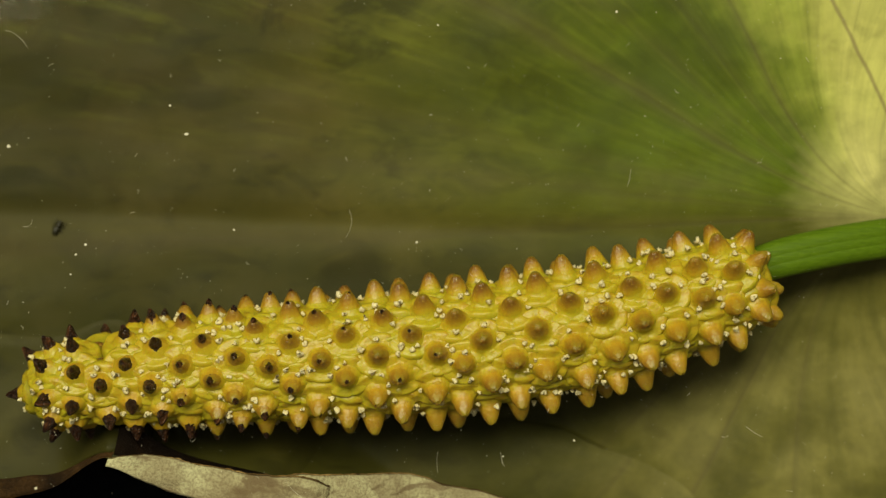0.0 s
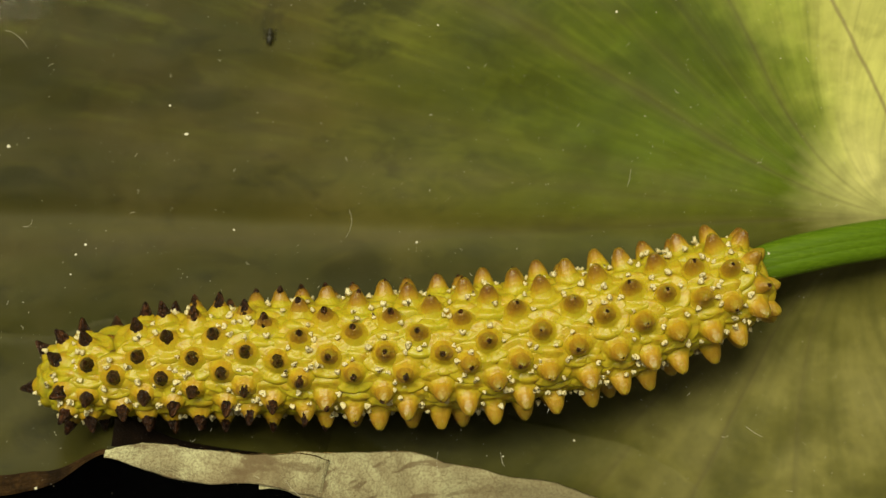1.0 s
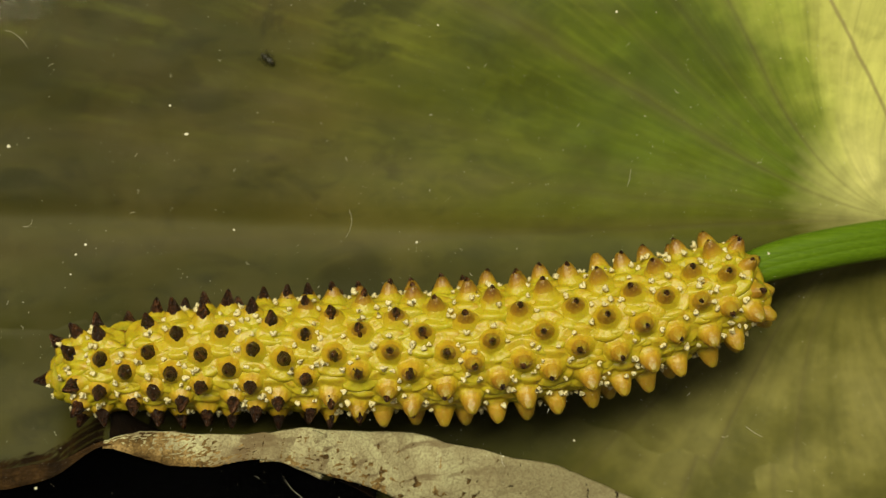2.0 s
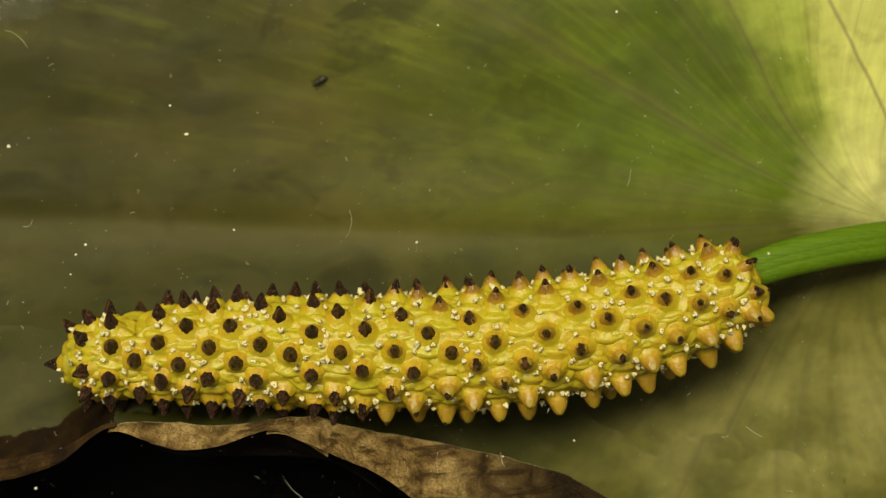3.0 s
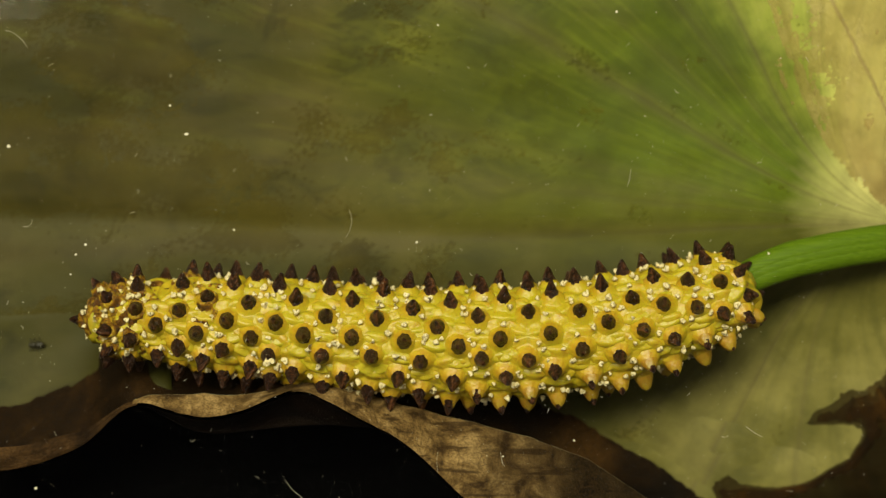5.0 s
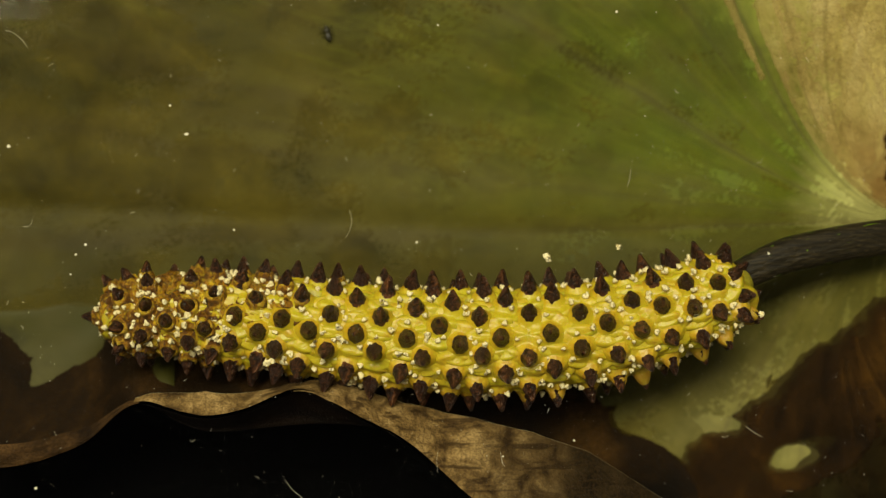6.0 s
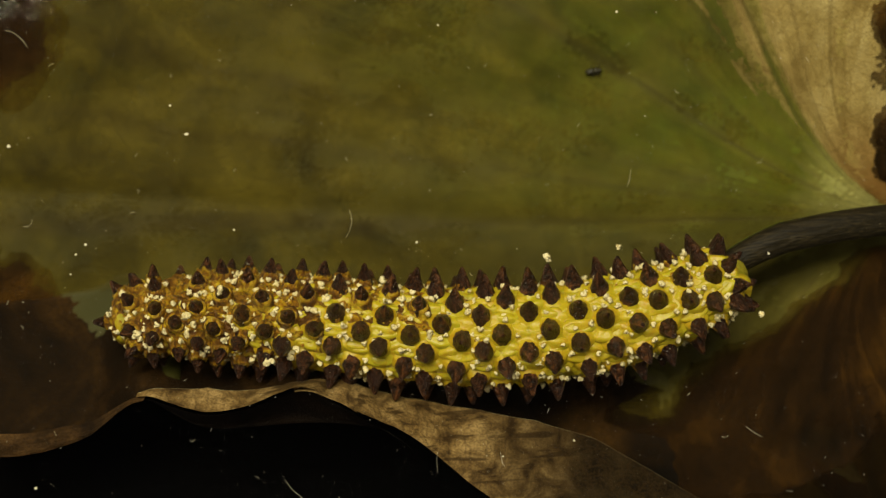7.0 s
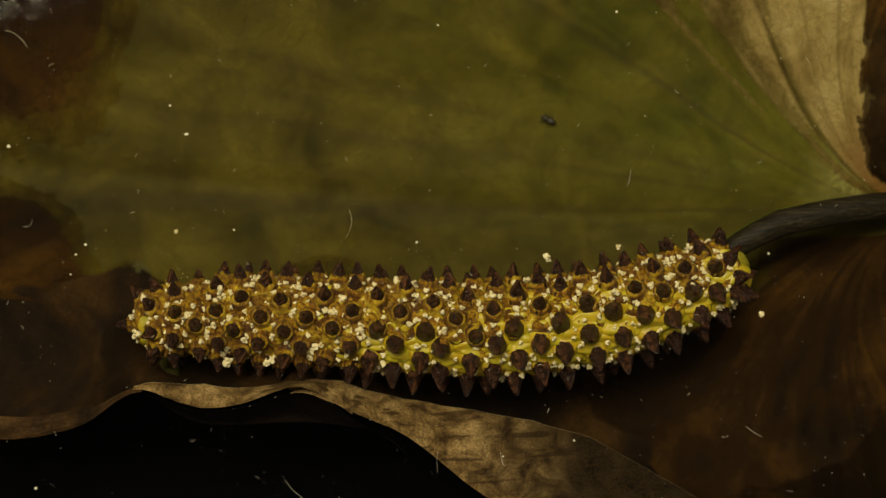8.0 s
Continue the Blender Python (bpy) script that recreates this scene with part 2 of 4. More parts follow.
def stem_material(name, a, b, c):
    n = Nodes(name)
    long = n.noise(1.0, 5, 0.6, n.stretch(n.coord, 220, 5200, 5200))
    col = n.band(long, (0.3, a), (0.5, b), (0.72, c))
    return n.done(col, 0.5, n.bump(long, 0.4, 0.0002), Specular_IOR_Level=0.12)


STEM_GREEN = stem_material("green_stem", lin(74, 98, 11), lin(84, 110, 14), lin(98, 122, 22))
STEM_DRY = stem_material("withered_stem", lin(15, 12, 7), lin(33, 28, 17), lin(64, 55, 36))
n = Nodes("black_backdrop")
BLACK = n.done(n.band(n.noise(900, 4), (0.3, (0.0003, 0.0003, 0.0002, 1)), (0.7, (0.0008, 0.0006, 0.0005, 1))), 0.95, Specular_IOR_Level=0.05)
n = Nodes("dust")
DUST = n.done(n.band(n.noise(300), (0.3, lin(190, 182, 150)), (0.7, lin(240, 234, 212))), 0.9)
n = Nodes("insect_shell")
SHELL = n.done(n.band(n.noise(1500), (0.3, lin(22, 20, 8)), (0.7, lin(48, 44, 18))), 0.5)
glass = bpy.data.materials.new("clear_glass")
glass.use_nodes = True
gt = glass.node_tree
gt.nodes.remove(gt.nodes["Principled BSDF"])
clear, gloss, mixer = gt.nodes.new("ShaderNodeBsdfTransparent"), gt.nodes.new("ShaderNodeBsdfGlossy"), gt.nodes.new("ShaderNodeMixShader")
fres = gt.nodes.new("ShaderNodeFresnel")
gloss.inputs["Roughness"].default_value = 0.02
fres.inputs["IOR"].default_value = 1.1
gt.links.new(fres.outputs[0], mixer.inputs[0])
gt.links.new(clear.outputs[0], mixer.inputs[1])
gt.links.new(gloss.outputs[0], mixer.inputs[2])
gt.links.new(mixer.outputs[0], gt.nodes["Material Output"].inputs["Surface"])


# ---- mesh helpers: all shapes in mm ----
def mesh_of(name, verts, faces, material, sharp=False):
    me = bpy.data.meshes.new(name)
    me.from_pydata([tuple(Vector(v) * MM) for v in verts], [], faces)
    me.materials.append(material)
    if not sharp:
        me.shade_smooth()
    me.validate()
    return me


def part(name, me, parent, label="", m=None):
    ob = new(name, me)
    ob.parent = parent
    if m is not None:
        ob.matrix_basis = m
    return tagged(ob, label)


def lathe(profile, n, wobble=None, cap=True):
    """Verts and faces of a body turned about z; profile rows (radius, z), bottom first. wobble(angle, radius, z) scales the radius."""
    vs, fs = [], []
    for r, z in profile:
        for j in range(n):
            a = 2 * math.pi * j / n
            k = r * (wobble(a, r, z) if wobble else 1.0)
            vs.append((k * math.cos(a), k * math.sin(a), z))
    for i in range(len(profile) - 1):
        for j in range(n):
            fs.append((i * n + j, i * n + (j + 1) % n, (i + 1) * n + (j + 1) % n, (i + 1) * n + j))
    if cap:
        fs.append(tuple((len(profile) - 1) * n + j for j in range(n)))
        fs.append(tuple(reversed(range(n))))
    return vs, fs


def tube(points, radii, n=10):
    vs, fs = [], []
    for i, p in enumerate(points):
        d = (points[min(i + 1, len(points) - 1)] - points[max(i - 1, 0)]).normalized()
        side = d.cross(Vector((0, 0, 1))).normalized()
        up = side.cross(d)
        for j in range(n):
            a = 2 * math.pi * j / n
            vs.append(p + (side * math.cos(a) + up * math.sin(a)) * radii[i])
    for i in range(len(points) - 1):
        for j in range(n):
            fs.append((i * n + j, i * n + (j + 1) % n, (i + 1) * n + (j + 1) % n, (i + 1) * n + j))
    fs += [tuple(reversed(range(n))), tuple((len(points) - 1) * n + j for j in range(n))]
    return vs, fs


def sheet(nx, ny, place, name, material, uv=None, thick=0.15):
    """A thin two-sided sheet: place(i / nx, j / ny) gives its upper face in mm."""
    vs = [place(i / nx, j / ny) for j in range(ny + 1) for i in range(nx + 1)]
    count = len(vs)
    w = nx + 1
    if thick:
        vs += [v - Vector((0, 0, thick)) for v in vs]
    fs = []
    for j in range(ny):
        for i in range(nx):
            q = (j * w + i, j * w + i + 1, (j + 1) * w + i + 1, (j + 1) * w + i)
            fs.append(q)
            if thick:
                fs.append(tuple(count + k for k in reversed(q)))
    rim = [i for i in range(w)] + [j * w + nx for j in range(1, ny + 1)] + [ny * w + i for i in range(nx - 1, -1, -1)] + [j * w for j in range(ny - 1, 0, -1)]
    for a, b in zip(rim, rim[1:] + rim[:1]) if thick else ():
        fs.append((b, a, count + a, count + b))
    me = bpy.data.meshes.new(name)
    me.from_pydata([tuple(v * MM) for v in vs], [], fs)
    me.materials.append(material)
    me.shade_smooth()
    if uv:
        layer = me.uv_layers.new(name="UVMap")
        for loop in me.loops:
            layer.data[loop.index].uv = uv(vs[loop.vertex_index])
    me.validate()
    return me


# ---- ground ----
# added black sheet in place of the dark, empty space beyond the leaf
def ground_piece():
    def place(u, v):
        return Vector(((u - 0.5) * 900, (v - 0.5) * 900, -19.0 + 0.15 * math.sin(u * 40) * math.sin(v * 36)))
    tagged(new("ground", sheet(60, 60, place, "ground", BLACK, thick=1.0)), "black backdrop added for the unlit space under the flower", "ground", kind="structure")


ground_piece()

# ---- the spathe: blade, decayed layers, lower margin ----
def fan_uv(p):
    """Angle of the vein fan round the stalk, and the way along it."""
    s = VEIN_ROOT.x - p.x + 0.01
    h = p.y - VEIN_ROOT.y
    r = math.hypot(s, h)
    return math.atan2(h, s) / (1 - 0.62 * math.exp(-(r / 15.9) ** 1.5)), r / 40


def blade_height(x, y):
    """Height of the blade's face: a shallow bowl that rises towards the stalk and the upper corner."""
    z = -9.0
    z += 4.5 * smooth((x - 12) / 34) * smooth((y + 6) / 24 + 0.25)
    z += 1.6 * smooth((-x - 18) / 30)
    z += 1.2 * smooth((y - 8) / 16)
    z += 1.5 * smooth((x - 20) / 26) * smooth((-y - 2) / 20)
    psi, r = fan_uv(Vector((x, y, 0)))
    z += 0.07 * math.sin(psi * 17) * smooth(r * 1.4) * (1 if y > -6 else 0.5)
    z -= 0.45 * math.exp(-((y - 1.9 + 0.036 * x) / 1.3) ** 2) * smooth((30 - x) / 20)
    z += 0.5 * noise.noise(Vector((x * 0.07, y * 0.1, 3.1))) + 0.15 * noise.noise(Vector((x * 0.25, y * 0.3, 8.1)))
    return z


def blade_bottom(px):
    return ramp(px, ((-400, 610), (150, 610), (235, 610), (300, 630), (540, 645), (700, 690), (850, 735), (1000, 760), (1150, 840), (1300, 1000), (1900, 1050)))


def on_blade(u, v, lift=0.0):
    px = -330 + 2200 * u
    low = blade_bottom(px)
    py = low + (-280 - low) * v
    p = at(px, py, -9)
    lift -= 0.4 * smooth((py - low + 90) / 90)
    return Vector((p.x, p.y, blade_height(p.x, p.y) + lift)), px, py


spathe = tagged(new("flower_spathe"), "wilting green spathe leaf with a curled dry brown margin", "leaf")
spathe.location = BASE * MM


def local(v):
    return v - BASE


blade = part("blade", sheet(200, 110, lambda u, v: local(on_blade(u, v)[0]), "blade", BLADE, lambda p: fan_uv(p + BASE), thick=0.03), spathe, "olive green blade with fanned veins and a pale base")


def brown_time(px, py):
    """When the blade turns brown, seconds."""
    w = 90 * noise.noise(Vector((px * 0.008, py * 0.008, 1))) + 45 * noise.noise(Vector((px * 0.025, py * 0.025, 4))) + 16 * noise.noise(Vector((px * 0.08, py * 0.08, 9)))
    w = w * 0.45
    side = 5.8 + (math.hypot(px + 60, py - 680) + w - 100) / 78
    top = 6.4 + (math.hypot(px + 20, py - 120) + w - 30) / 120
    under = 5.8 + (1390 - 0.6 * px - 0.8 * py + w) / 95 - smooth((1200 - px) / 200) + 5 * smooth((440 - py) / 60)
    under += 4 * smooth((650 - px) / 300)
    return min(side, top, under) + 1.4 * smooth(1.4 - math.hypot((px - 1430 - w * 0.4) / 90, (py - 795 + 0.35 * (px - 1430)) / 45))


def corner_time(px, py):
    w = 60 * noise.noise(Vector((px * 0.012, py * 0.012, 11))) + 12 * noise.noise(Vector((px * 0.045, py * 0.045, 5)))
    return 6.0 + (1568 - px + w) / 50 + 4 * smooth((py - 300) / 70)


def tan_time(px, py):
    a, r = fan_uv(at(px, py, -8))
    w = noise.noise(Vector((px * 0.012, py * 0.012, 2))) + 0.6 * noise.noise(Vector((px * 0.04, py * 0.04, 5)))
    vein = noise.noise(Vector((a * 11, r * 2.5, 4))) + 0.6 * noise.noise(Vector((a * 30, r * 4, 9)))
    return 4.9 + max(0.0, 1.5 - a) * 2.0 + 0.5 * w + max(0.0, 1.08 - a) * 7 + 2.2 * vein * smooth((1.3 - a) / 0.3) + 5 * smooth((py - 365 + 12 * w) / 40)


RATE = 0.28          # mm a second by which a decayed layer comes up through the blade


grit = random.Random(5)


def fade_time(px, py):
    """When the green goes out of the blade, in a fine grain."""
    a, r = fan_uv(at(px, py, -8))
    w = noise.noise(Vector((a * 9, r * 3, 21))) + 0.8 * noise.noise(Vector((px * 0.012, py * 0.016, 3)))
    return 5.2 + 0.9 * px / 1568 + 0.7 * w + grit.uniform(-0.3, 0.3)


def decayed(when, shift, material, label, extent, nx, ny, rate=RATE):
    """A withered skin of the blade, set so deep that it comes through at its time."""
    u0, u1, v0, v1 = extent
    early = -6.5 if when is fade_time else -3.4

    def place(u, v):
        p, px, py = on_blade(u0 + (u1 - u0) * u, v0 + (v1 - v0) * v)
        late = when(px, py) + shift + (grit.uniform(-0.12, 0.12) if when is tan_time else grit.uniform(-0.04, 0.04) if when is brown_time else 0.0) + (0.06 if when is brown_time else 0.25) * noise.noise(Vector((px * 0.15, py * 0.15, shift))) - 8.0
        return local(p + Vector((0, 0, -max(early, min(5.0 * RATE / rate, late)) * rate)))
    return rate, part("decayed_skin", sheet(nx, ny, place, "decayed_skin", material, lambda p: fan_uv(p + BASE), thick=0), spathe, label)


layers = [decayed(fade_time, k, FADED, "faded olive brown skin", (0.1, 0.9, 0.0, 0.95), 380, 240, 0.045) for k in (-0.3, 0.6, 1.5)]
layers += [decayed(tan_time, k, DRY_TAN, "tan dried skin by the stalk", (0.60, 0.9, 0.25, 0.95), 220, 300, 0.07) for k in (-0.5, 0.5)]
layers += [decayed(brown_time, s, DRY_DARK, "dark brown decayed skin", (0.1, 0.9, 0.0, 0.95), 250, 130) for s in (-0.15, 0.0, 0.15)]
layers += [decayed(corner_time, s, DRY_DARK, "dark brown decayed skin", (0.82, 0.9, 0.35, 0.95), 60, 110, 1.3) for s in (-0.12, 0.12)]

# the lower margin: stations along it, and its height in the picture plane at some times
STATION = (-60, 50, 150, 190, 235, 290, 350, 420, 520, 570, 640, 700, 760, 810, 900, 1100, 1500)
EDGE = {
    0.0: (895, 880, 845, 832, 828, 850, 876, 884, 892, 904, 930, 958, 992, 1022, 1080, 1180, 1380),
    1.5: (880, 872, 838, 818, 812, 825, 830, 832, 840, 856, 882, 905, 950, 1000, 1050, 1100, 1150),
    2.8: (865, 855, 815, 785, 773, 785, 802, 795, 772, 787, 815, 838, 885, 940, 1000, 1070, 1120),
    3.5: (855, 838, 800, 760, 742, 757, 777, 768, 735, 757, 793, 823, 882, 930, 985, 1050, 1100),
    4.5: (842, 828, 790, 745, 712, 730, 747, 735, 690, 710, 750, 778, 830, 882, 950, 1040, 1220),
    6.0: (832, 822, 782, 742, 705, 720, 737, 726, 682, 708, 745, 768, 815, 858, 900, 950, 1010),
    7.0: (808, 806, 775, 738, 698, 710, 731, 721, 680, 708, 740, 757, 800, 840, 882, 935, 1000),
    8.0: (774, 776, 752, 720, 685, 704, 722, 714, 682, 712, 742, 757, 805, 845, 890, 940, 1000),
}
DRIFT = {0.0: -50, 1.5: -50, 2.8: -42, 3.5: -25, 4.5: 0, 6.0: 8, 7.0: 12, 8.0: 5}
WIDTH = ((-60, 42), (100, 34), (200, 12), (235, 6), (290, 22), (350, 38), (420, 24), (480, 10), (520, 5), (560, 20), (600, 40), (640, 42), (700, 50), (760, 80), (810, 118), (900, 160), (1000, 168), (1100, 150), (1250, 120), (1500, 90))
FULL = ((-60, 42), (100, 34), (200, 14), (235, 12), (290, 42), (350, 58), (420, 56), (480, 54), (520, 56), (560, 66), (640, 84), (700, 95), (760, 112), (810, 126), (900, 161), (1000, 169), (1100, 151), (1250, 121), (1500, 91))
REF = 4.5


def edge(px, t):
    """The margin's line, rounded over the stations."""
    return sum(ramp(px + d, tuple(zip(STATION, EDGE[t]))) for d in (-24, -12, 0, 12, 24)) / 5


def ride(x0, x1, t, z):
    """The stiff move in the plane that brings the margin from x0 to x1 from its rest line to its line at time t: turn and shift in mm about the piece's foot."""
    xs = np.linspace(x0, x1, 12)
    a = np.array([at(x, edge(x, REF), z)[:2] for x in xs])
    b = np.array([at(x + DRIFT[t], edge(x, t), z)[:2] for x in xs])
    ca, cb = a.mean(0), b.mean(0)
    h = (a - ca).T @ (b - cb)
    turn = math.atan2(h[0, 1] - h[1, 0], h[0, 0] + h[1, 1])
    return turn, Vector((*ca, z)), Vector((*cb, z))


LIP_Z = 3.6
margins = []
for x0, x1, f0, f1, begin in ((-120, 238, -60, 238, 0.0), (230, 620, 235, 525, 1.3), (512, 1520, 520, 720, 0.9)):
    foot = ride(f0, f1, REF, LIP_Z)[1]
    left = x0 < 0

    def skirt(u, v, x0=x0, x1=x1, foot=foot, f0=f0):
        wide = 110 if f0 == 235 else 60 if f0 < 0 else 0
        x = x0 - wide + (x1 - x0 + 2 * wide) * u
        inset = 30 * smooth((x0 - x) / 40) + 30 * smooth((x - x1) / 40)
        reach = ramp(x, ((0, 310), (180, 290), (260, 220), (400, 230), (520, 260), (800, 380), (1300, 420)))
        d = reach * v
        side = smooth((240 - x) / 90)
        lift = (1 - smooth(d / (150 + 60 * side))) * (7.5 - 5.0 * side)
        p = at(x, edge(x, REF) - 4 - inset - d, -9 + lift)
        h = blade_height(p.x, p.y)
        return local(Vector((p.x, p.y, h - 0.08 - 0.9 * (smooth((x0 + 6 - x) / 24) + smooth((x - x1 + 6) / 24)) * (wide > 0) - 0.7 * smooth((v - 0.85) / 0.15) + lift)))
    nx = int((x1 - x0) / 9)
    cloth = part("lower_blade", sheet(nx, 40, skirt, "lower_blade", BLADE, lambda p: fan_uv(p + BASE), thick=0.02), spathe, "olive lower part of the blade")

    def dead(u, v, f=skirt, x0=x0, x1=x1, foot=foot, left=left):
        x = x0 + (x1 - x0) * u
        p = f(u, v)
        d = ramp(x, ((0, 310), (180, 290), (260, 220), (400, 230), (520, 260), (800, 380), (1300, 420))) * v
        w = 14 * noise.noise(Vector((x * 0.02, d * 0.02, 3))) + 7 * noise.noise(Vector((x * 0.07, d * 0.07, 3))) + grit.uniform(-3, 3)
        late = (min(0.2 + (d + w) / 24, 5.5 + (d + w - 60) / 70, 5.8 + (math.hypot(x + 60, edge(x, REF) - 684 - d) + w - 100) / 78) if left else 3.0 + (d - 0.9 * ramp(x, WIDTH) * smooth((x - 700) / 150) + w) / 50) - 8.0
        return p + Vector((0, 0, -max(-6, min(4, late)) * 0.1 - (1.2 * smooth((u - 0.86) / 0.06) if left else 0.0)))
    rot = part("decayed_skin", sheet(nx, 60, dead, "decayed_skin", DRY_EDGE, thick=0), cloth, "brown withered skin along the margin")

    def lip(u, v, x0=x0, x1=x1, foot=foot):
        x = x0 + (x1 - x0) * u
        thin = smooth((x - 500) / 50) if x0 > 500 else 1.0
        w, full = ramp(x, WIDTH) / 20 * thin, ramp(x, FULL) / 20 * thin
        p = at(x, edge(x, REF), LIP_Z - 0.3 * smooth((x - 530) / 40) * (x1 < 700))
        lean = w * 0.22 * smooth((x - 640) / 120)
        deep = math.sqrt(max(0.0, full * full - w * w))
        curl = 0.12 * w * math.sin(math.pi * v) - 0.25 * w * v * smooth((x - 620) / 200) + 0.14 * noise.noise(Vector((x * 0.02, v * 3, 2))) + 0.06 * noise.noise(Vector((x * 0.06, v * 8, 5)))
        fray = 0.06 * noise.noise(Vector((x * 0.05, 0, 7))) * (1 - v)
        return p + Vector((lean * v, w * v + fray, curl - deep * v)) - foot
    ob = part("curled_margin", sheet(int((x1 - x0) / 6), 14, lip, "curled_margin", LIP_BROWN if left else LIP_PALE, thick=0.12), spathe, "brown curled leaf margin" if left else "pale curled leaf margin")

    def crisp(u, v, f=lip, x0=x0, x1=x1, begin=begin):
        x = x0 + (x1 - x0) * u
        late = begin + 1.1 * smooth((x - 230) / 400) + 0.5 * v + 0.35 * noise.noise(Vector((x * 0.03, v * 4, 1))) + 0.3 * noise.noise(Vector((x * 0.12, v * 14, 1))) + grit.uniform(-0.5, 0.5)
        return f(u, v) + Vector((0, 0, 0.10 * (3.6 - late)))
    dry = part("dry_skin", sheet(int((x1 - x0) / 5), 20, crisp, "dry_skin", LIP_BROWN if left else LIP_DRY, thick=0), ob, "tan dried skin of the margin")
    if f0 == 235:
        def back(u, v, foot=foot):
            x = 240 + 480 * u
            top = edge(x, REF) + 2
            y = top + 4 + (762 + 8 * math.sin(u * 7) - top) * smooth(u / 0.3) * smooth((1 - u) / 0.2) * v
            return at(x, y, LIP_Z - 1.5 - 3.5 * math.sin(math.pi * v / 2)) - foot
        part("underside", sheet(50, 12, back, "underside", UNDERSIDE, thick=0.1), ob, "dark brown underside of the curled margin, shade painted in")
    margins.append((f0, f1, foot, cloth, rot, ob, dry, lambda x, f=lip, x0=x0, x1=x1: f((x - x0) / (x1 - x0), 0.0)))

# ---- the spadix ----
TIMES = (0, 0.5, 1, 1.5, 3, 3.5, 4, 4.5, 6, 6.5, 7, 7.5, 8)
# its axis in mm: cubic in the place along the spike, time by time
AXIS_X = ((-5.87, 28.54, 1.12, 1.36), (-5.55, 28.37, 1.10, 1.08), (-5.25, 28.16, 1.04, 0.99), (-5.03, 27.96, 1.07, 0.80), (-4.45, 27.41, 1.11, 0.43), (-4.25, 27.06, 1.17, 0.59),
          (-4.08, 26.94, 1.16, 0.26), (-3.87, 26.72, 1.18, 0.10), (-3.44, 25.88, 1.37, 0.07), (-3.37, 25.53, 1.42, -0.03), (-3.15, 25.24, 1.30, 0.06), (-2.49, 24.82, 1.16, 0.06), (-1.81, 24.50, 0.92, 0.04))
AXIS_Y = ((-9.51, 2.37, 1.63, 2.11), (-9.34, 1.77, 1.72, 2.71), (-9.27, 1.51, 1.80, 2.74), (-9.20, 1.39, 1.74, 2.53), (-9.13, 0.54, 2.28, 2.49), (-8.91, 0.09, 2.36, 1.95),
          (-8.59, -0.77, 2.75, 2.51), (-8.34, -1.28, 2.95, 2.57), (-7.85, -2.11, 2.81, 3.02), (-7.77, -2.19, 3.17, 3.26), (-7.49, -1.97, 2.71, 3.44), (-7.27, -1.78, 2.43, 3.52), (-7.11, -1.20, 2.60, 3.15))
ROLL = (0, -0.3, -0.4, -0.3, -0.1, 0.2, -0.4, -0.9, -1.5, -2.2, -3.0, -3.7, -4.4)      # degrees about the axis
RADIUS = ((0, 7.2), (1.5, 7.1), (3.5, 6.9), (4.5, 6.75), (6, 6.55), (7, 6.4), (8, 6.1))
LOW, HIGH = -0.6, 11.2       # where the rounded ends begin
# how far single fruits stand off the even lattice: along it, and degrees round it
ASKEW = {
    -1: {2: (-0.023, -0.1), 4: (-0.001, 2), 5: (-0.029, 4.6), 6: (-0.078, -0.3), 8: (-0.052, -3.3), 9: (-0.057, -2.4), 10: (0.063, 1.3), 11: (0.054, 3.5)},
    0: {0: (0.039, 4.2), 1: (-0.093, -3.5), 2: (0.036, -4.1), 3: (0.088, 3), 4: (0.049, 3.5), 5: (0.076, 1.5), 6: (0.128, -4.4), 7: (-0.073, -0.1), 8: (-0.118, -0.7), 9: (-0.023, -1.2), 10: (0.019, 0.6)},
    1: {-1: (0.078, 5.2), 0: (0.002, 2.8), 1: (0.002, -6.7), 2: (-0.006, -5.9), 3: (-0.022, 4), 4: (-0.001, 4), 5: (0.196, -3.8), 6: (-0.003, 4.1), 7: (-0.009, 4.3), 8: (-0.017, -3.4), 9: (0.005, -3.2)},
    2: {0: (0.039, -0.7), 1: (-0.111, -4.9), 2: (-0.168, 1.9), 3: (-0.037, 4.1), 4: (0.187, -3.8), 5: (-0.064, 1.6)},
}


def axis(s, n):
    """Point and unit tangent of the spike's axis at time number n."""
    v = (s - 5) / 6
    x = sum(c * v ** i for i, c in enumerate(AXIS_X[n]))
    y = sum(c * v ** i for i, c in enumerate(AXIS_Y[n]))
    dx = sum(i * c * v ** (i - 1) for i, c in enumerate(AXIS_X[n]) if i)
    dy = sum(i * c * v ** (i - 1) for i, c in enumerate(AXIS_Y[n]) if i)
    return Vector((x, y, 0)), Vector((dx, dy, 0)).normalized()


def taper(s):
    return ramp(s, ((-0.6, 0.76), (1, 0.88), (3, 0.94), (5, 0.975), (7, 1.0), (9, 0.97), (10.5, 0.87), (11.2, 0.80)))


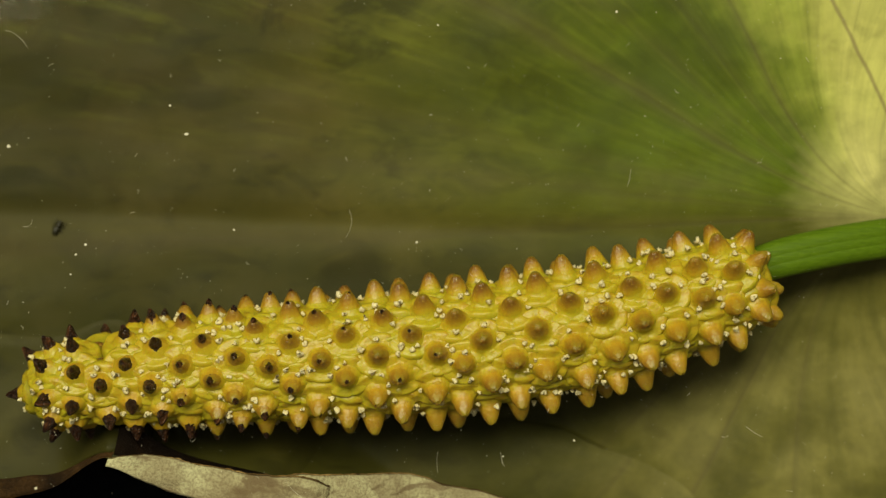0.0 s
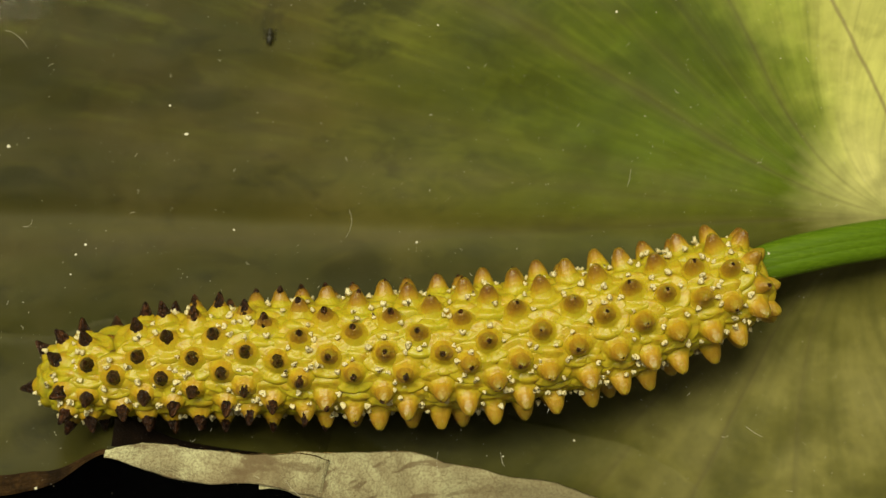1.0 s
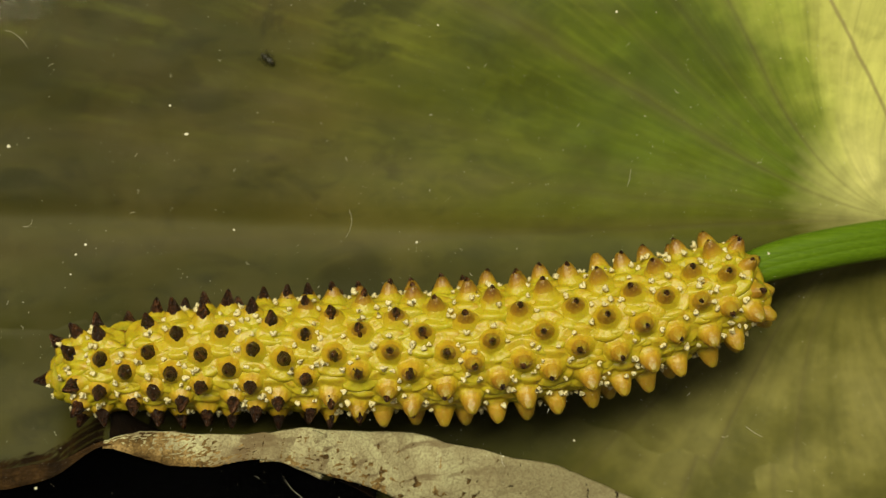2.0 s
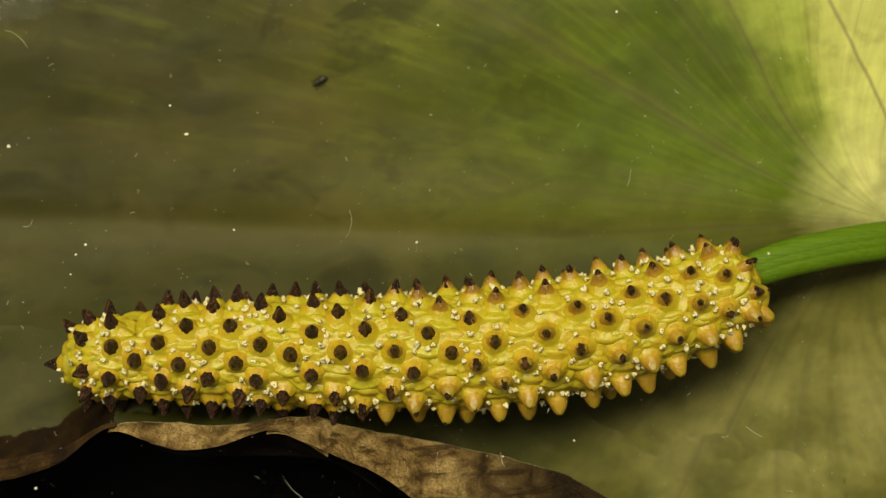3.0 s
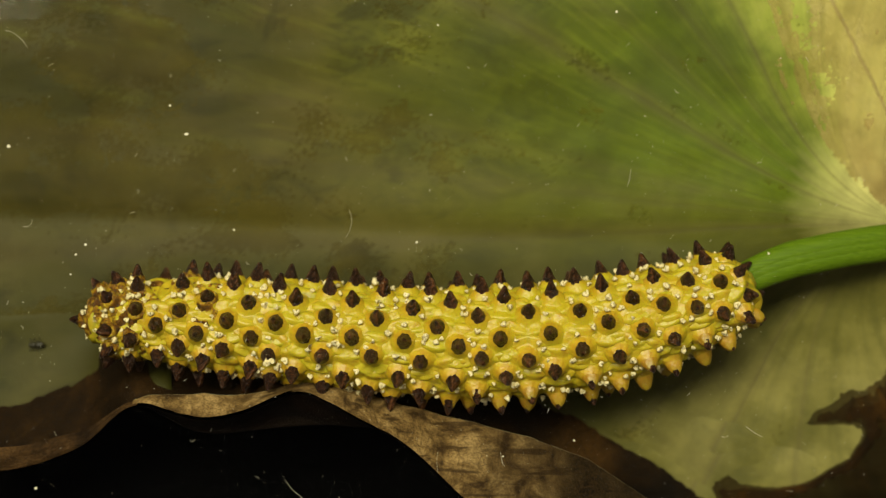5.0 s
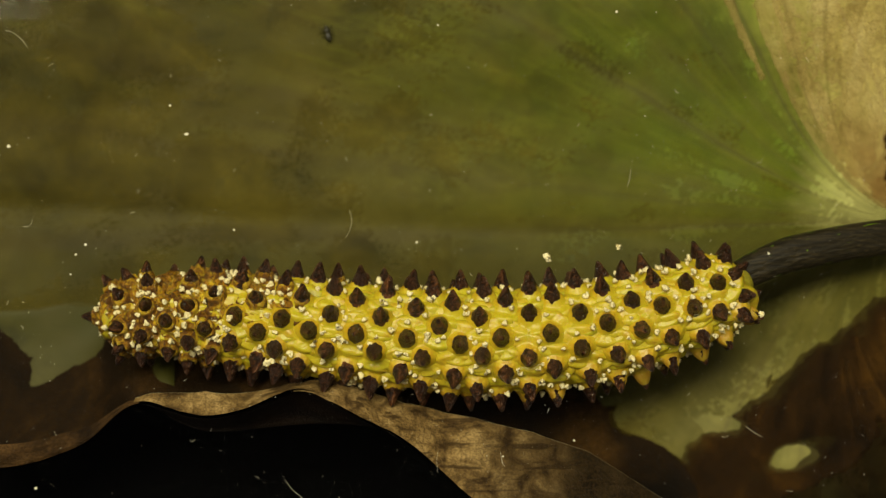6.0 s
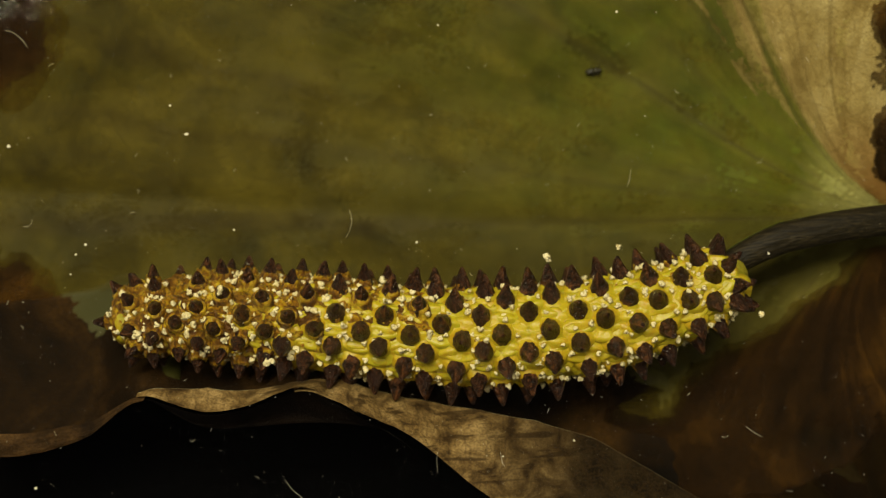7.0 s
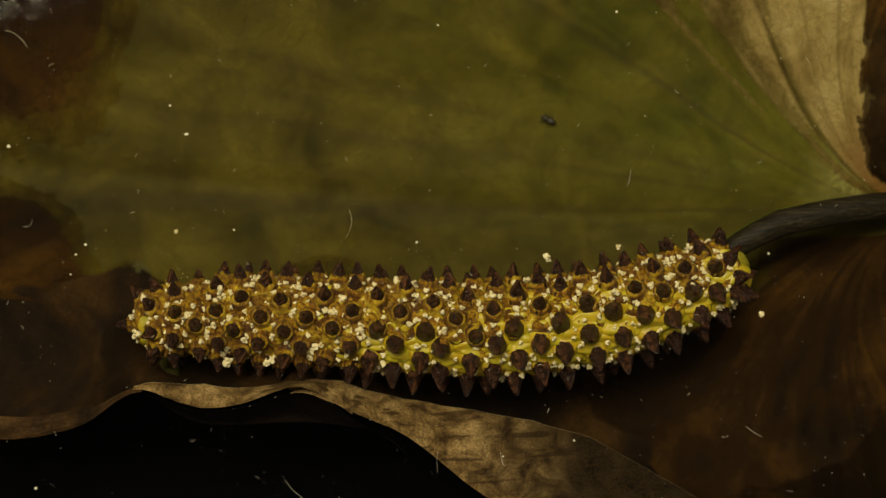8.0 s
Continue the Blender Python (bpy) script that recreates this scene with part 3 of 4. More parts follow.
def stand(s, phi, n, sink=0.0):
    """Tip, tangent and outward direction of a fruit at time number n."""
    phi = phi + radians(ROLL[n])
    c = min(HIGH, max(LOW, s))
    p, tan = axis(c, n)
    side = Vector((-tan.y, tan.x, 0))
    radial = side * math.sin(phi) + Vector((0, 0, 1)) * math.cos(phi)
    r = ramp(TIMES[n], RADIUS) * taper(c) - sink
    if s < LOW:
        a = min(math.pi / 2, (LOW - s) * 0.88)
        out = radial * math.cos(a) - tan * math.sin(a)
        return p + radial * r * math.cos(a) - tan * r * 1.16 * math.sin(a), radial if a > 1.2 else tan, out
    if s > HIGH:
        a = min(math.pi / 2, (s - HIGH) * 0.9)
        out = radial * math.cos(a) + tan * math.sin(a)
        return p + radial * r * math.cos(a) + tan * r * 0.6 * math.sin(a), tan if a < 1.2 else radial, out
    return p + radial * r, tan, radial


spadix = tagged(new("flower_spadix"), "yellow spadix of knobbly fruits drying to brown tips, dusted with pollen", "flower")
ROOT = axis(HIGH, 0)[0]
spadix.location = ROOT * MM


def pad_height(r, a, ph, seed):
    """Height of a fruit's cushion of six fleshy lobes at a radius and angle, in mm below the tip."""
    w = ((a - ph) / (math.pi / 3)) % 1.0 * 2 - 1
    k = int(((a - ph) / (math.pi / 3)) % 6)
    far = 1.56 + 0.10 * math.sin(seed * 1.7 + k * 2.3)
    high = 0.30 + 0.10 * math.sin(seed * 2.9 + k * 1.9)
    u = (r - far) / 0.78
    bulge = math.sqrt(max(0.0, 1 - u ** 4)) * math.sqrt(max(0.0, 1 - abs(w) ** 5))
    floor = -2.25 - 0.5 * smooth((r - 1.9) / 0.5)
    return floor + high * bulge + 0.07 * noise.noise(Vector((r * math.cos(a) * 1.6, r * math.sin(a) * 1.6, seed))) + 0.03 * noise.noise(Vector((r * math.cos(a) * 5, r * math.sin(a) * 5, seed + 4)))


def polar(rings, n, height, shape=lambda a, r: 1.0):
    """Verts and faces of a closed-topped skin over a disc: height(r, a) at each ring radius, inmost first."""
    vs, fs = [], []
    for r in rings:
        for j in range(n):
            a = 2 * math.pi * j / n
            k = r * shape(a, r)
            vs.append((k * math.cos(a) * 1.06, k * math.sin(a) * 0.94, height(r, a)))
    for i in range(len(rings) - 1):
        for j in range(n):
            fs.append((i * n + j, (i + 1) * n + j, (i + 1) * n + (j + 1) % n, i * n + (j + 1) % n))
    return vs, fs


def fruit_mesh(seed, cushion=True):
    """A cushion of six fleshy lobes, or the blunt fleshy cone in its midst; the cone's tip is the origin."""
    ph = random.Random(seed).uniform(0, 6.28)
    rings = (0.03, 0.10, 0.17, 0.23, 0.30, 0.38, 0.46, 0.55, 0.64, 0.73, 0.82, 0.90, 0.97, 1.03, 1.10, 1.18, 1.28, 1.40, 1.52, 1.66, 1.80, 1.94, 2.06, 2.18, 2.25)

    def height(r, a):
        cone = -float(np.interp(r, (0, 0.18, 0.28, 0.36, 0.46, 0.58, 0.70, 0.82, 0.94, 1.05, 1.16, 1.28, 1.45, 1.7), (0, 0.02, 0.07, 0.15, 0.31, 0.55, 0.86, 1.22, 1.58, 1.84, 2.00, 2.12, 2.28, 2.6)))
        cone += 0.10 * noise.noise(Vector((math.cos(a) * 1.5 + seed, math.sin(a) * 1.5, r * 4)))
        if r > 2.2:
            return -4.6
        return max(-1.2 - max(0.0, r - 0.6) * 1.3 + 0.08 * noise.noise(Vector((math.cos(a) * 2, math.sin(a) * 2, seed + r))), pad_height(r, a, ph, seed)) if cushion else max(cone, -3.4 - r)
    vs, fs = polar(rings if cushion else rings[:16], 42, height, lambda a, r: 1 + 0.03 * noise.noise(Vector((math.cos(a) + seed, math.sin(a), r))))
    fs.append(tuple(range(42)))
    return mesh_of("fruit" if cushion else "flesh_cone", vs, fs, YELLOW)


def tip_mesh(seed):
    """A brown, wrinkled stigma: a pointed cone with ridges and a ragged end."""
    rows = [(1.1, -3.0)] + [(0.30 + 0.40 * (d - 0.42), -d) for d in (2.4, 2.2, 2.0, 1.8, 1.6, 1.4, 1.2, 1.05, 0.9, 0.75, 0.6, 0.48)] + [(0.27, -0.32), (0.22, -0.20), (0.16, -0.10), (0.10, -0.03), (0.04, 0.0)]
    vs, fs = lathe(rows, 28)
    rough = []
    lean = (0.13 * math.cos(seed * 2.1), 0.13 * math.sin(seed * 2.1))
    for x, y, z in vs:
        a = math.atan2(y, x)
        k = 1 + 0.04 * noise.noise(Vector((math.cos(a) * 2.4 + seed * 3, math.sin(a) * 2.4, z * 0.8))) + 0.035 * noise.noise(Vector((math.cos(a) * 4 + seed, math.sin(a) * 4, z * 5)))
        bend = smooth((z + 1.1) / 1.1)
        rough.append((x * k + lean[0] * bend, y * k + lean[1] * bend, z + 0.06 * noise.noise(Vector((x * 6, y * 6, seed)))))
    return mesh_of("stigma_tip", rough, fs, BROWN_TIP)


def husk_mesh(seed):
    """The dried amber skin of the cushion, shrunken into torn ridges."""
    rings = (0.60, 0.70, 0.80, 0.90, 1.0, 1.1, 1.2, 1.32, 1.44, 1.56, 1.68, 1.8, 1.92, 2.04, 2.16, 2.24)

    def height(r, a):
        x, y = r * math.cos(a), r * math.sin(a)
        if r > 2.2:
            return -4.5
        cone = -0.95 - (r - 0.6) / 0.42 if r > 0.65 else -1.3
        rag = 0.24 * noise.noise(Vector((x * 1.7, y * 1.7, seed))) + 0.18 * noise.noise(Vector((x * 4.2, y * 4.2, seed + 3)))
        return max(cone, pad_height(r, a, seed * 1.3, seed) - 0.18) + rag
    vs, fs = polar(rings, 36, height)
    return mesh_of("dry_husk", vs, fs, HUSK)


def crumb_shape(r, c, size):
    """One curled pollen crumb: a bent ring with an uneven thickness."""
    vs, fs, nu, nv = [], [], 9, 5
    tilt = Euler((r.uniform(-0.8, 0.8), r.uniform(-0.8, 0.8), r.uniform(0, 6.3))).to_matrix()
    squash, gap = r.uniform(0.45, 0.9), r.choice((1.0, 1.0, 0.72))
    for i in range(nu):
        a = 2 * math.pi * i * gap / (nu if gap == 1.0 else nu - 1)
        thick, far = size * r.uniform(0.34, 0.66), size * r.uniform(0.30, 0.62)
        for j in range(nv):
            b = 2 * math.pi * j / nv
            k = thick * r.uniform(0.75, 1.2)
            q = Vector(((far + k * math.cos(b)) * math.cos(a), (far * squash + k * math.cos(b)) * math.sin(a), k * math.sin(b) + 0.35 * size * math.cos(2 * a)))
            vs.append(Vector(c) + tilt @ q)
    for i in range(nu if gap == 1.0 else nu - 1):
        for j in range(nv):
            fs.append((i * nv + j, (i + 1) % nu * nv + j, (i + 1) % nu * nv + (j + 1) % nv, i * nv + (j + 1) % nv))
    if gap < 1.0:
        fs += [tuple(reversed(range(nv))), tuple((nu - 1) * nv + j for j in range(nv))]
    return vs, fs


def crumbs_mesh(seed, count, far, high, size=(0.25, 0.42)):
    r = random.Random(seed)
    vs, fs = [], []
    for _ in range(count):
        a, d = r.uniform(0, 6.28), r.uniform(*far)
        v, f = crumb_shape(r, (d * math.cos(a), d * math.sin(a) * 0.9, r.uniform(*high)), r.uniform(*size))
        fs += [tuple(k + len(vs) for k in q) for q in f]
        vs += v
    return mesh_of("pollen_crumbs", vs, fs, POLLEN)


FRUITS = [fruit_mesh(s) for s in range(6)]
CONES = [fruit_mesh(s, False) for s in range(6)]
TIPS = [tip_mesh(s) for s in range(6)]
HUSKS = [husk_mesh(s) for s in range(5)]
CRUMBS = [crumbs_mesh(s, 2 + s % 3, (1.1, 1.75), (-1.75, -1.35), (0.22, 0.38)) for s in range(9)]
LATE = [crumbs_mesh(50 + s, 2 + s % 3, (0.95, 1.75), (-1.85, -1.2), (0.24, 0.42)) for s in range(9)]

fruits = []
placed = []
lattice = [(k, i) for k in range(-8, 10) for i in range(-8, 20) if -2.45 < i + 0.5118 * k < 12.7]
lattice.sort(key=lambda c: c[1] not in ASKEW.get(c[0], {}))
for k, i in lattice:
    s = i + 0.5118 * k
    known = i in ASKEW.get(k, {})
    ds, dp = ASKEW[k][i] if known else (rnd.uniform(-0.09, 0.09), rnd.uniform(-4, 4))
    phi = radians(-9.64 + 2.414 * s + 20.28 * k + 3.12 * ((s - 5) / 6) ** 2 - 0.67 * ((s - 5) / 6) ** 3 + dp)
    s += ds
    p = stand(s, phi, 0)[0]
    if not known and any((p - q).length < (2.9 if s < 0.2 else 2.5) for q in placed):
        continue
    placed.append(p)
    fruits.append((s, phi))
tip_place = stand(LOW - 1.79, 0.0, 0)[0]
fruits = [f for f in fruits if (stand(*f, 0)[0] - tip_place).length > 3.2] + [(LOW - 1.79, 0.0)]

spike = []
for number, (s, phi) in enumerate(fruits):
    ob = part("fruit", FRUITS[number % 6], spadix)
    front = math.cos(phi) > -0.7
    cone = part("flesh_cone", CONES[number % 6], ob)
    tip = part("stigma_tip", TIPS[rnd.randrange(6)], ob, "dark brown dried stigma tip")
    husk = crumb = late = None
    if front:
        husk = part("dry_husk", HUSKS[rnd.randrange(5)], ob, "amber dried husk")
        crumb = part("pollen_crumbs", CRUMBS[rnd.randrange(9)], ob, "cream pollen crumbs", pose(0, 0, 0, 0, 0, rnd.uniform(0, 360)))
        late = part("pollen_crumbs", LATE[rnd.randrange(9)], ob, "cream pollen crumbs")
    spike.append((s, phi, ob, cone, tip, husk, late, rnd.uniform(-0.5, 0.5), rnd.uniform(0, 360)))

# the core of the spike, in rounded links
core = []
for k in range(26):
    s = LOW + 0.1 + (HIGH - LOW) * k / 25
    r = 3.1 * taper(s) * (0.75 if k in (0, 25) else 1)
    vs, fs = lathe([(r * math.sin(math.pi * j / 9), -2.2 * math.cos(math.pi * j / 9)) for j in range(1, 9)], 16)
    core.append((s, part("core_link", mesh_of("core_link", vs, fs, CORE), spadix)))


# ---- the stalk ----
GIRTH = 1.20


def domed(points, joint, inward):
    """Adds a round end about a joint to a tube's points and radii."""
    steps = (0.99, 0.93, 0.8, 0.6, 0.3)
    dome = [(joint + inward * GIRTH * k, GIRTH * math.sqrt(1 - k * k)) for k in steps]
    return dome + [(p, GIRTH) for p in points]


def stalk():
    """A ribbed stalk in a body and a neck; its side ribs draw together as it dries."""
    ctrl = [(1285, 494, -0.8), (1330, 474, -1.0), (1375, 459, -1.2), (1430, 446, -1.5), (1500, 432, -2.0), (1580, 421, -3.0), (1680, 416, -4.5), (1800, 427, -7.0), (1960, 457, -11)]
    pts = [at(*c) for c in ctrl]
    fine = []
    for i in range(len(pts) - 1):
        a, b, c, d = pts[max(i - 1, 0)], pts[i], pts[i + 1], pts[min(i + 2, len(pts) - 1)]
        for j in range(5):
            u = j / 5
            fine.append(0.5 * (2 * b + (c - a) * u + (2 * a - 5 * b + 4 * c - d) * u * u + (3 * b - a - 3 * c + d) * u ** 3))
    fine.append(pts[-1])
    foot = at(1500, 432, -2)
    fine = [p - foot for p in fine]
    stem = tagged(new("flower_stalk"), "smooth green flower stalk drying to grey brown", "stem")
    stem.location = foot * MM
    cutoff = 16
    bend = fine[cutoff - 3].copy()
    along = (fine[cutoff - 2] - fine[cutoff - 4]).normalized()
    body_rows = domed(fine[cutoff - 3:], bend, -along)
    neck_rows = domed(list(reversed([p - bend for p in fine[:cutoff - 2]])), Vector(), along)[::-1]
    skins, ribs = [], []
    for name, rows, origin in (("stalk_body", body_rows, Vector()), ("stalk_neck", neck_rows, bend)):
        for side in (0, -1, 1):
            pts = [r[0] for r in rows]
            radii = [r[1] * (1 - 0.03 * abs(side)) * (0.84 + 0.16 * smooth((p + origin - fine[0]).length / 7)) for p, r in zip(pts, rows)]
            body = part(name if not side else "stalk_rib", mesh_of(name, *tube(pts, radii, 36), STEM_GREEN), stem, m=Matrix.Translation(origin * MM))
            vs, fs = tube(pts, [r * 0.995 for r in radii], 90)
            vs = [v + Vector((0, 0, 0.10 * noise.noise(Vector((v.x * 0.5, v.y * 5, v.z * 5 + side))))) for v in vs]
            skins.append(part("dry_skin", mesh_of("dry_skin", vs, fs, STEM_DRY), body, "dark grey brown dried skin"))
            ribs.append((body, side, origin, name == "stalk_neck"))
    return stem, skins, ribs, foot


stem, stem_skins, stem_ribs, STEM_FOOT = stalk()


# ---- glass over the flower, with dust ----
def pane():
    vs = [(x, y, z) for z in (7.75, 8.55) for x, y in ((-75, -50), (75, -50), (75, 50), (-75, 50))]
    fs = [(3, 2, 1, 0), (4, 5, 6, 7)] + [(i, (i + 1) % 4, 4 + (i + 1) % 4, 4 + i) for i in range(4)]
    ob = tagged(new("glass_plate", mesh_of("glass_plate", vs, fs, glass, True)), "clear dusty glass plate over the flower", "glass", kind="structure")
    ob.visible_shadow = False


pane()


def dust():
    r = random.Random(11)
    vs, fs = [], []

    def speck(px, py, size):
        c = at(px, py, 8.58)
        base = len(vs)
        k = r.randrange(5, 8)
        for j in range(k):
            a = 6.283 * j / k
            vs.append(c + Vector((math.cos(a) * size * r.uniform(0.6, 1.3), math.sin(a) * size * r.uniform(0.6, 1.3), 0)))
        vs.append(c + Vector((0, 0, size * 0.6)))
        fs.extend((base + j, base + (j + 1) % k, base + k) for j in range(k))

    def hair(px, py, length, bend, a):
        pts, p = [], at(px, py, 8.6)
        for j in range(9):
            pts.append(p.copy())
            a += bend / 8 + r.uniform(-0.15, 0.15)
            p += Vector((math.cos(a), math.sin(a), 0)) * length / 8
        v, f = tube(pts, [0.010] * 9, 4)
        fs.extend(tuple(k + len(vs) for k in q) for q in f)
        vs.extend(v)
    for px, py, size in ((330, 238, .17), (15, 260, .17), (1091, 21, .14), (152, 433, .13), (414, 407, .1), (775, 45, .1), (301, 187, .1), (125, 486, .08), (134, 451, .1), (63, 864, .15), (738, 429, .12), (1360, 449, .12), (890, 808, .1), (1016, 780, .1)):
        speck(px, py, size)
    for _ in range(1900):
        speck(r.uniform(0, 1568), r.uniform(0, 882), r.choice((.011, .012, .013, .014, .015, .017, .02, .03)))
    for px, py, length, bend, a in ((612, 420, 2.4, 0.6, 0.9), (10, 55, 2.4, -1.2, 0.2), (775, 800, 1.8, 0.2, -1.6), (885, 800, 1.3, 0.3, -1.5), (505, 850, 2.4, 0.3, -0.9), (1320, 755, 1.6, 0.2, -0.5), (1110, 330, 1.5, 0.4, 1.3), (40, 400, 1.2, 2.2, -0.7)):
        hair(px, py, length, bend, a)
    for _ in range(46):
        hair(r.uniform(0, 1568), r.uniform(0, 882), r.uniform(0.25, 0.6), r.uniform(-2.5, 2.5), r.uniform(0, 6.28))
    tagged(new("dust", mesh_of("dust", vs, fs, DUST)), "pale dust specks and fibres lying on the glass", "dust", kind="stuff")


dust()


# ---- grains that drop onto the glass ----
def grain(px, py, size, seed):
    r = random.Random(seed)
    vs, fs = [], []
    for _ in range(5):
        v, f = crumb_shape(r, (r.uniform(-.5, .5) * size, r.uniform(-.5, .5) * size, 0), size * r.uniform(0.6, 0.9))
        fs += [tuple(k + len(vs) for k in q) for q in f]
        vs += v
    ob = new("pollen_grain", mesh_of("pollen_grain", vs, fs, POLLEN))
    return tagged(ob, "cream white lump of fallen pollen", "pollen", "fallen pollen lumps")


GRAINS = [(475, 641, 0.42, 3.7, (475, 641)), (388, 514, 0.36, 5.4, (388, 514)), (330, 559, 0.4, 5.5, (330, 559)), (240, 592, 0.42, 6.8, (250, 575)), (403, 641, 0.5, 7.6, (420, 600)),
          (529, 510, 0.36, 7.6, (529, 520)), (340, 510, 0.36, 7.6, (340, 520)), (404, 562, 0.36, 5.4, (404, 562)), (968, 457, 0.34, 5.2, (975, 520)), (1094, 437, 0.26, 5.2, (1090, 500)), (1347, 557, 0.24, 5.3, (1320, 540)), (312, 410, 0.2, 7.2, (330, 500))]
grains = [(grain(px, py, size, 70 + k), px, py, when, home) for k, (px, py, size, when, home) in enumerate(GRAINS)]


# ---- a small insect on the blade ----
def insect():
    body = tagged(new("small_insect"), "tiny dark insect crawling over the leaf", "insect")

    def egg(rx, ry, rz, c):
        vs, fs = lathe([(math.sin(math.pi * j / 8), -math.cos(math.pi * j / 8)) for j in range(1, 8)], 12)
        return [Vector((x * rx, z * ry, y * rz)) + Vector(c) for x, y, z in vs], [tuple(reversed(f)) for f in fs]
    for name, args in (("abdomen", (0.30, 0.50, 0.28, (0, -0.30, 0.35))), ("thorax", (0.26, 0.30, 0.26, (0, 0.25, 0.38))), ("head", (0.20, 0.17, 0.18, (0, 0.58, 0.36)))):
        part(name, mesh_of(name, *egg(*args), SHELL), body)
    for side in (-1, 1):
        for j in range(3):
            y = 0.42 - 0.2 * j
            pts = [Vector((side * 0.2, y, 0.3)), Vector((side * 0.45, y + 0.12 * (1 - j), 0.38)), Vector((side * 0.62, y + 0.28 * (1 - j), 0.02))]
            part("leg", mesh_of("leg", *tube(pts, [0.04, 0.035, 0.025], 5), SHELL), body)
    return body


fly = insect()
FLY = ((0.0, 103, 403), (0.8, 155, 418), (1.0, 478, 65), (1.5, 474, 105), (2.8, 570, 135), (3.0, 566, 144), (3.2, 544, 128), (3.5, 268, 372), (4.5, 66, 610), (5.8, 555, 20), (6.0, 580, 60),
       (6.2, 564, 184), (6.4, 604, 140), (7.0, 1050, 127), (7.2, 1024, 204), (7.5, 1020, 140), (7.8, 996, 264), (8.0, 970, 213))


# ---- how things move ----
def ripen(s, phi):
    """When a fruit's tip starts to brown."""
    onset = ramp(s, ((-2, -5.8), (0, -4.9), (2, -3.3), (5, -1.3), (8, -0.6), (11, -0.1)))
    return onset + 3.2 * smooth((-phi - 0.35) / 0.7) * smooth((s - 3) / 4) + 0.5 * smooth((phi - 0.4) / 0.6) * smooth(s / 2)


def husk_time(s, phi):
    return 5.1 + 0.5 * (min(s, 4.5) + 0.6) + 0.08 * max(0.0, s - 4.5) - 0.9 * smooth(phi / 0.7) + 1.0 * smooth((-phi + 0.1) / 0.8) * smooth((s - 1) / 4)


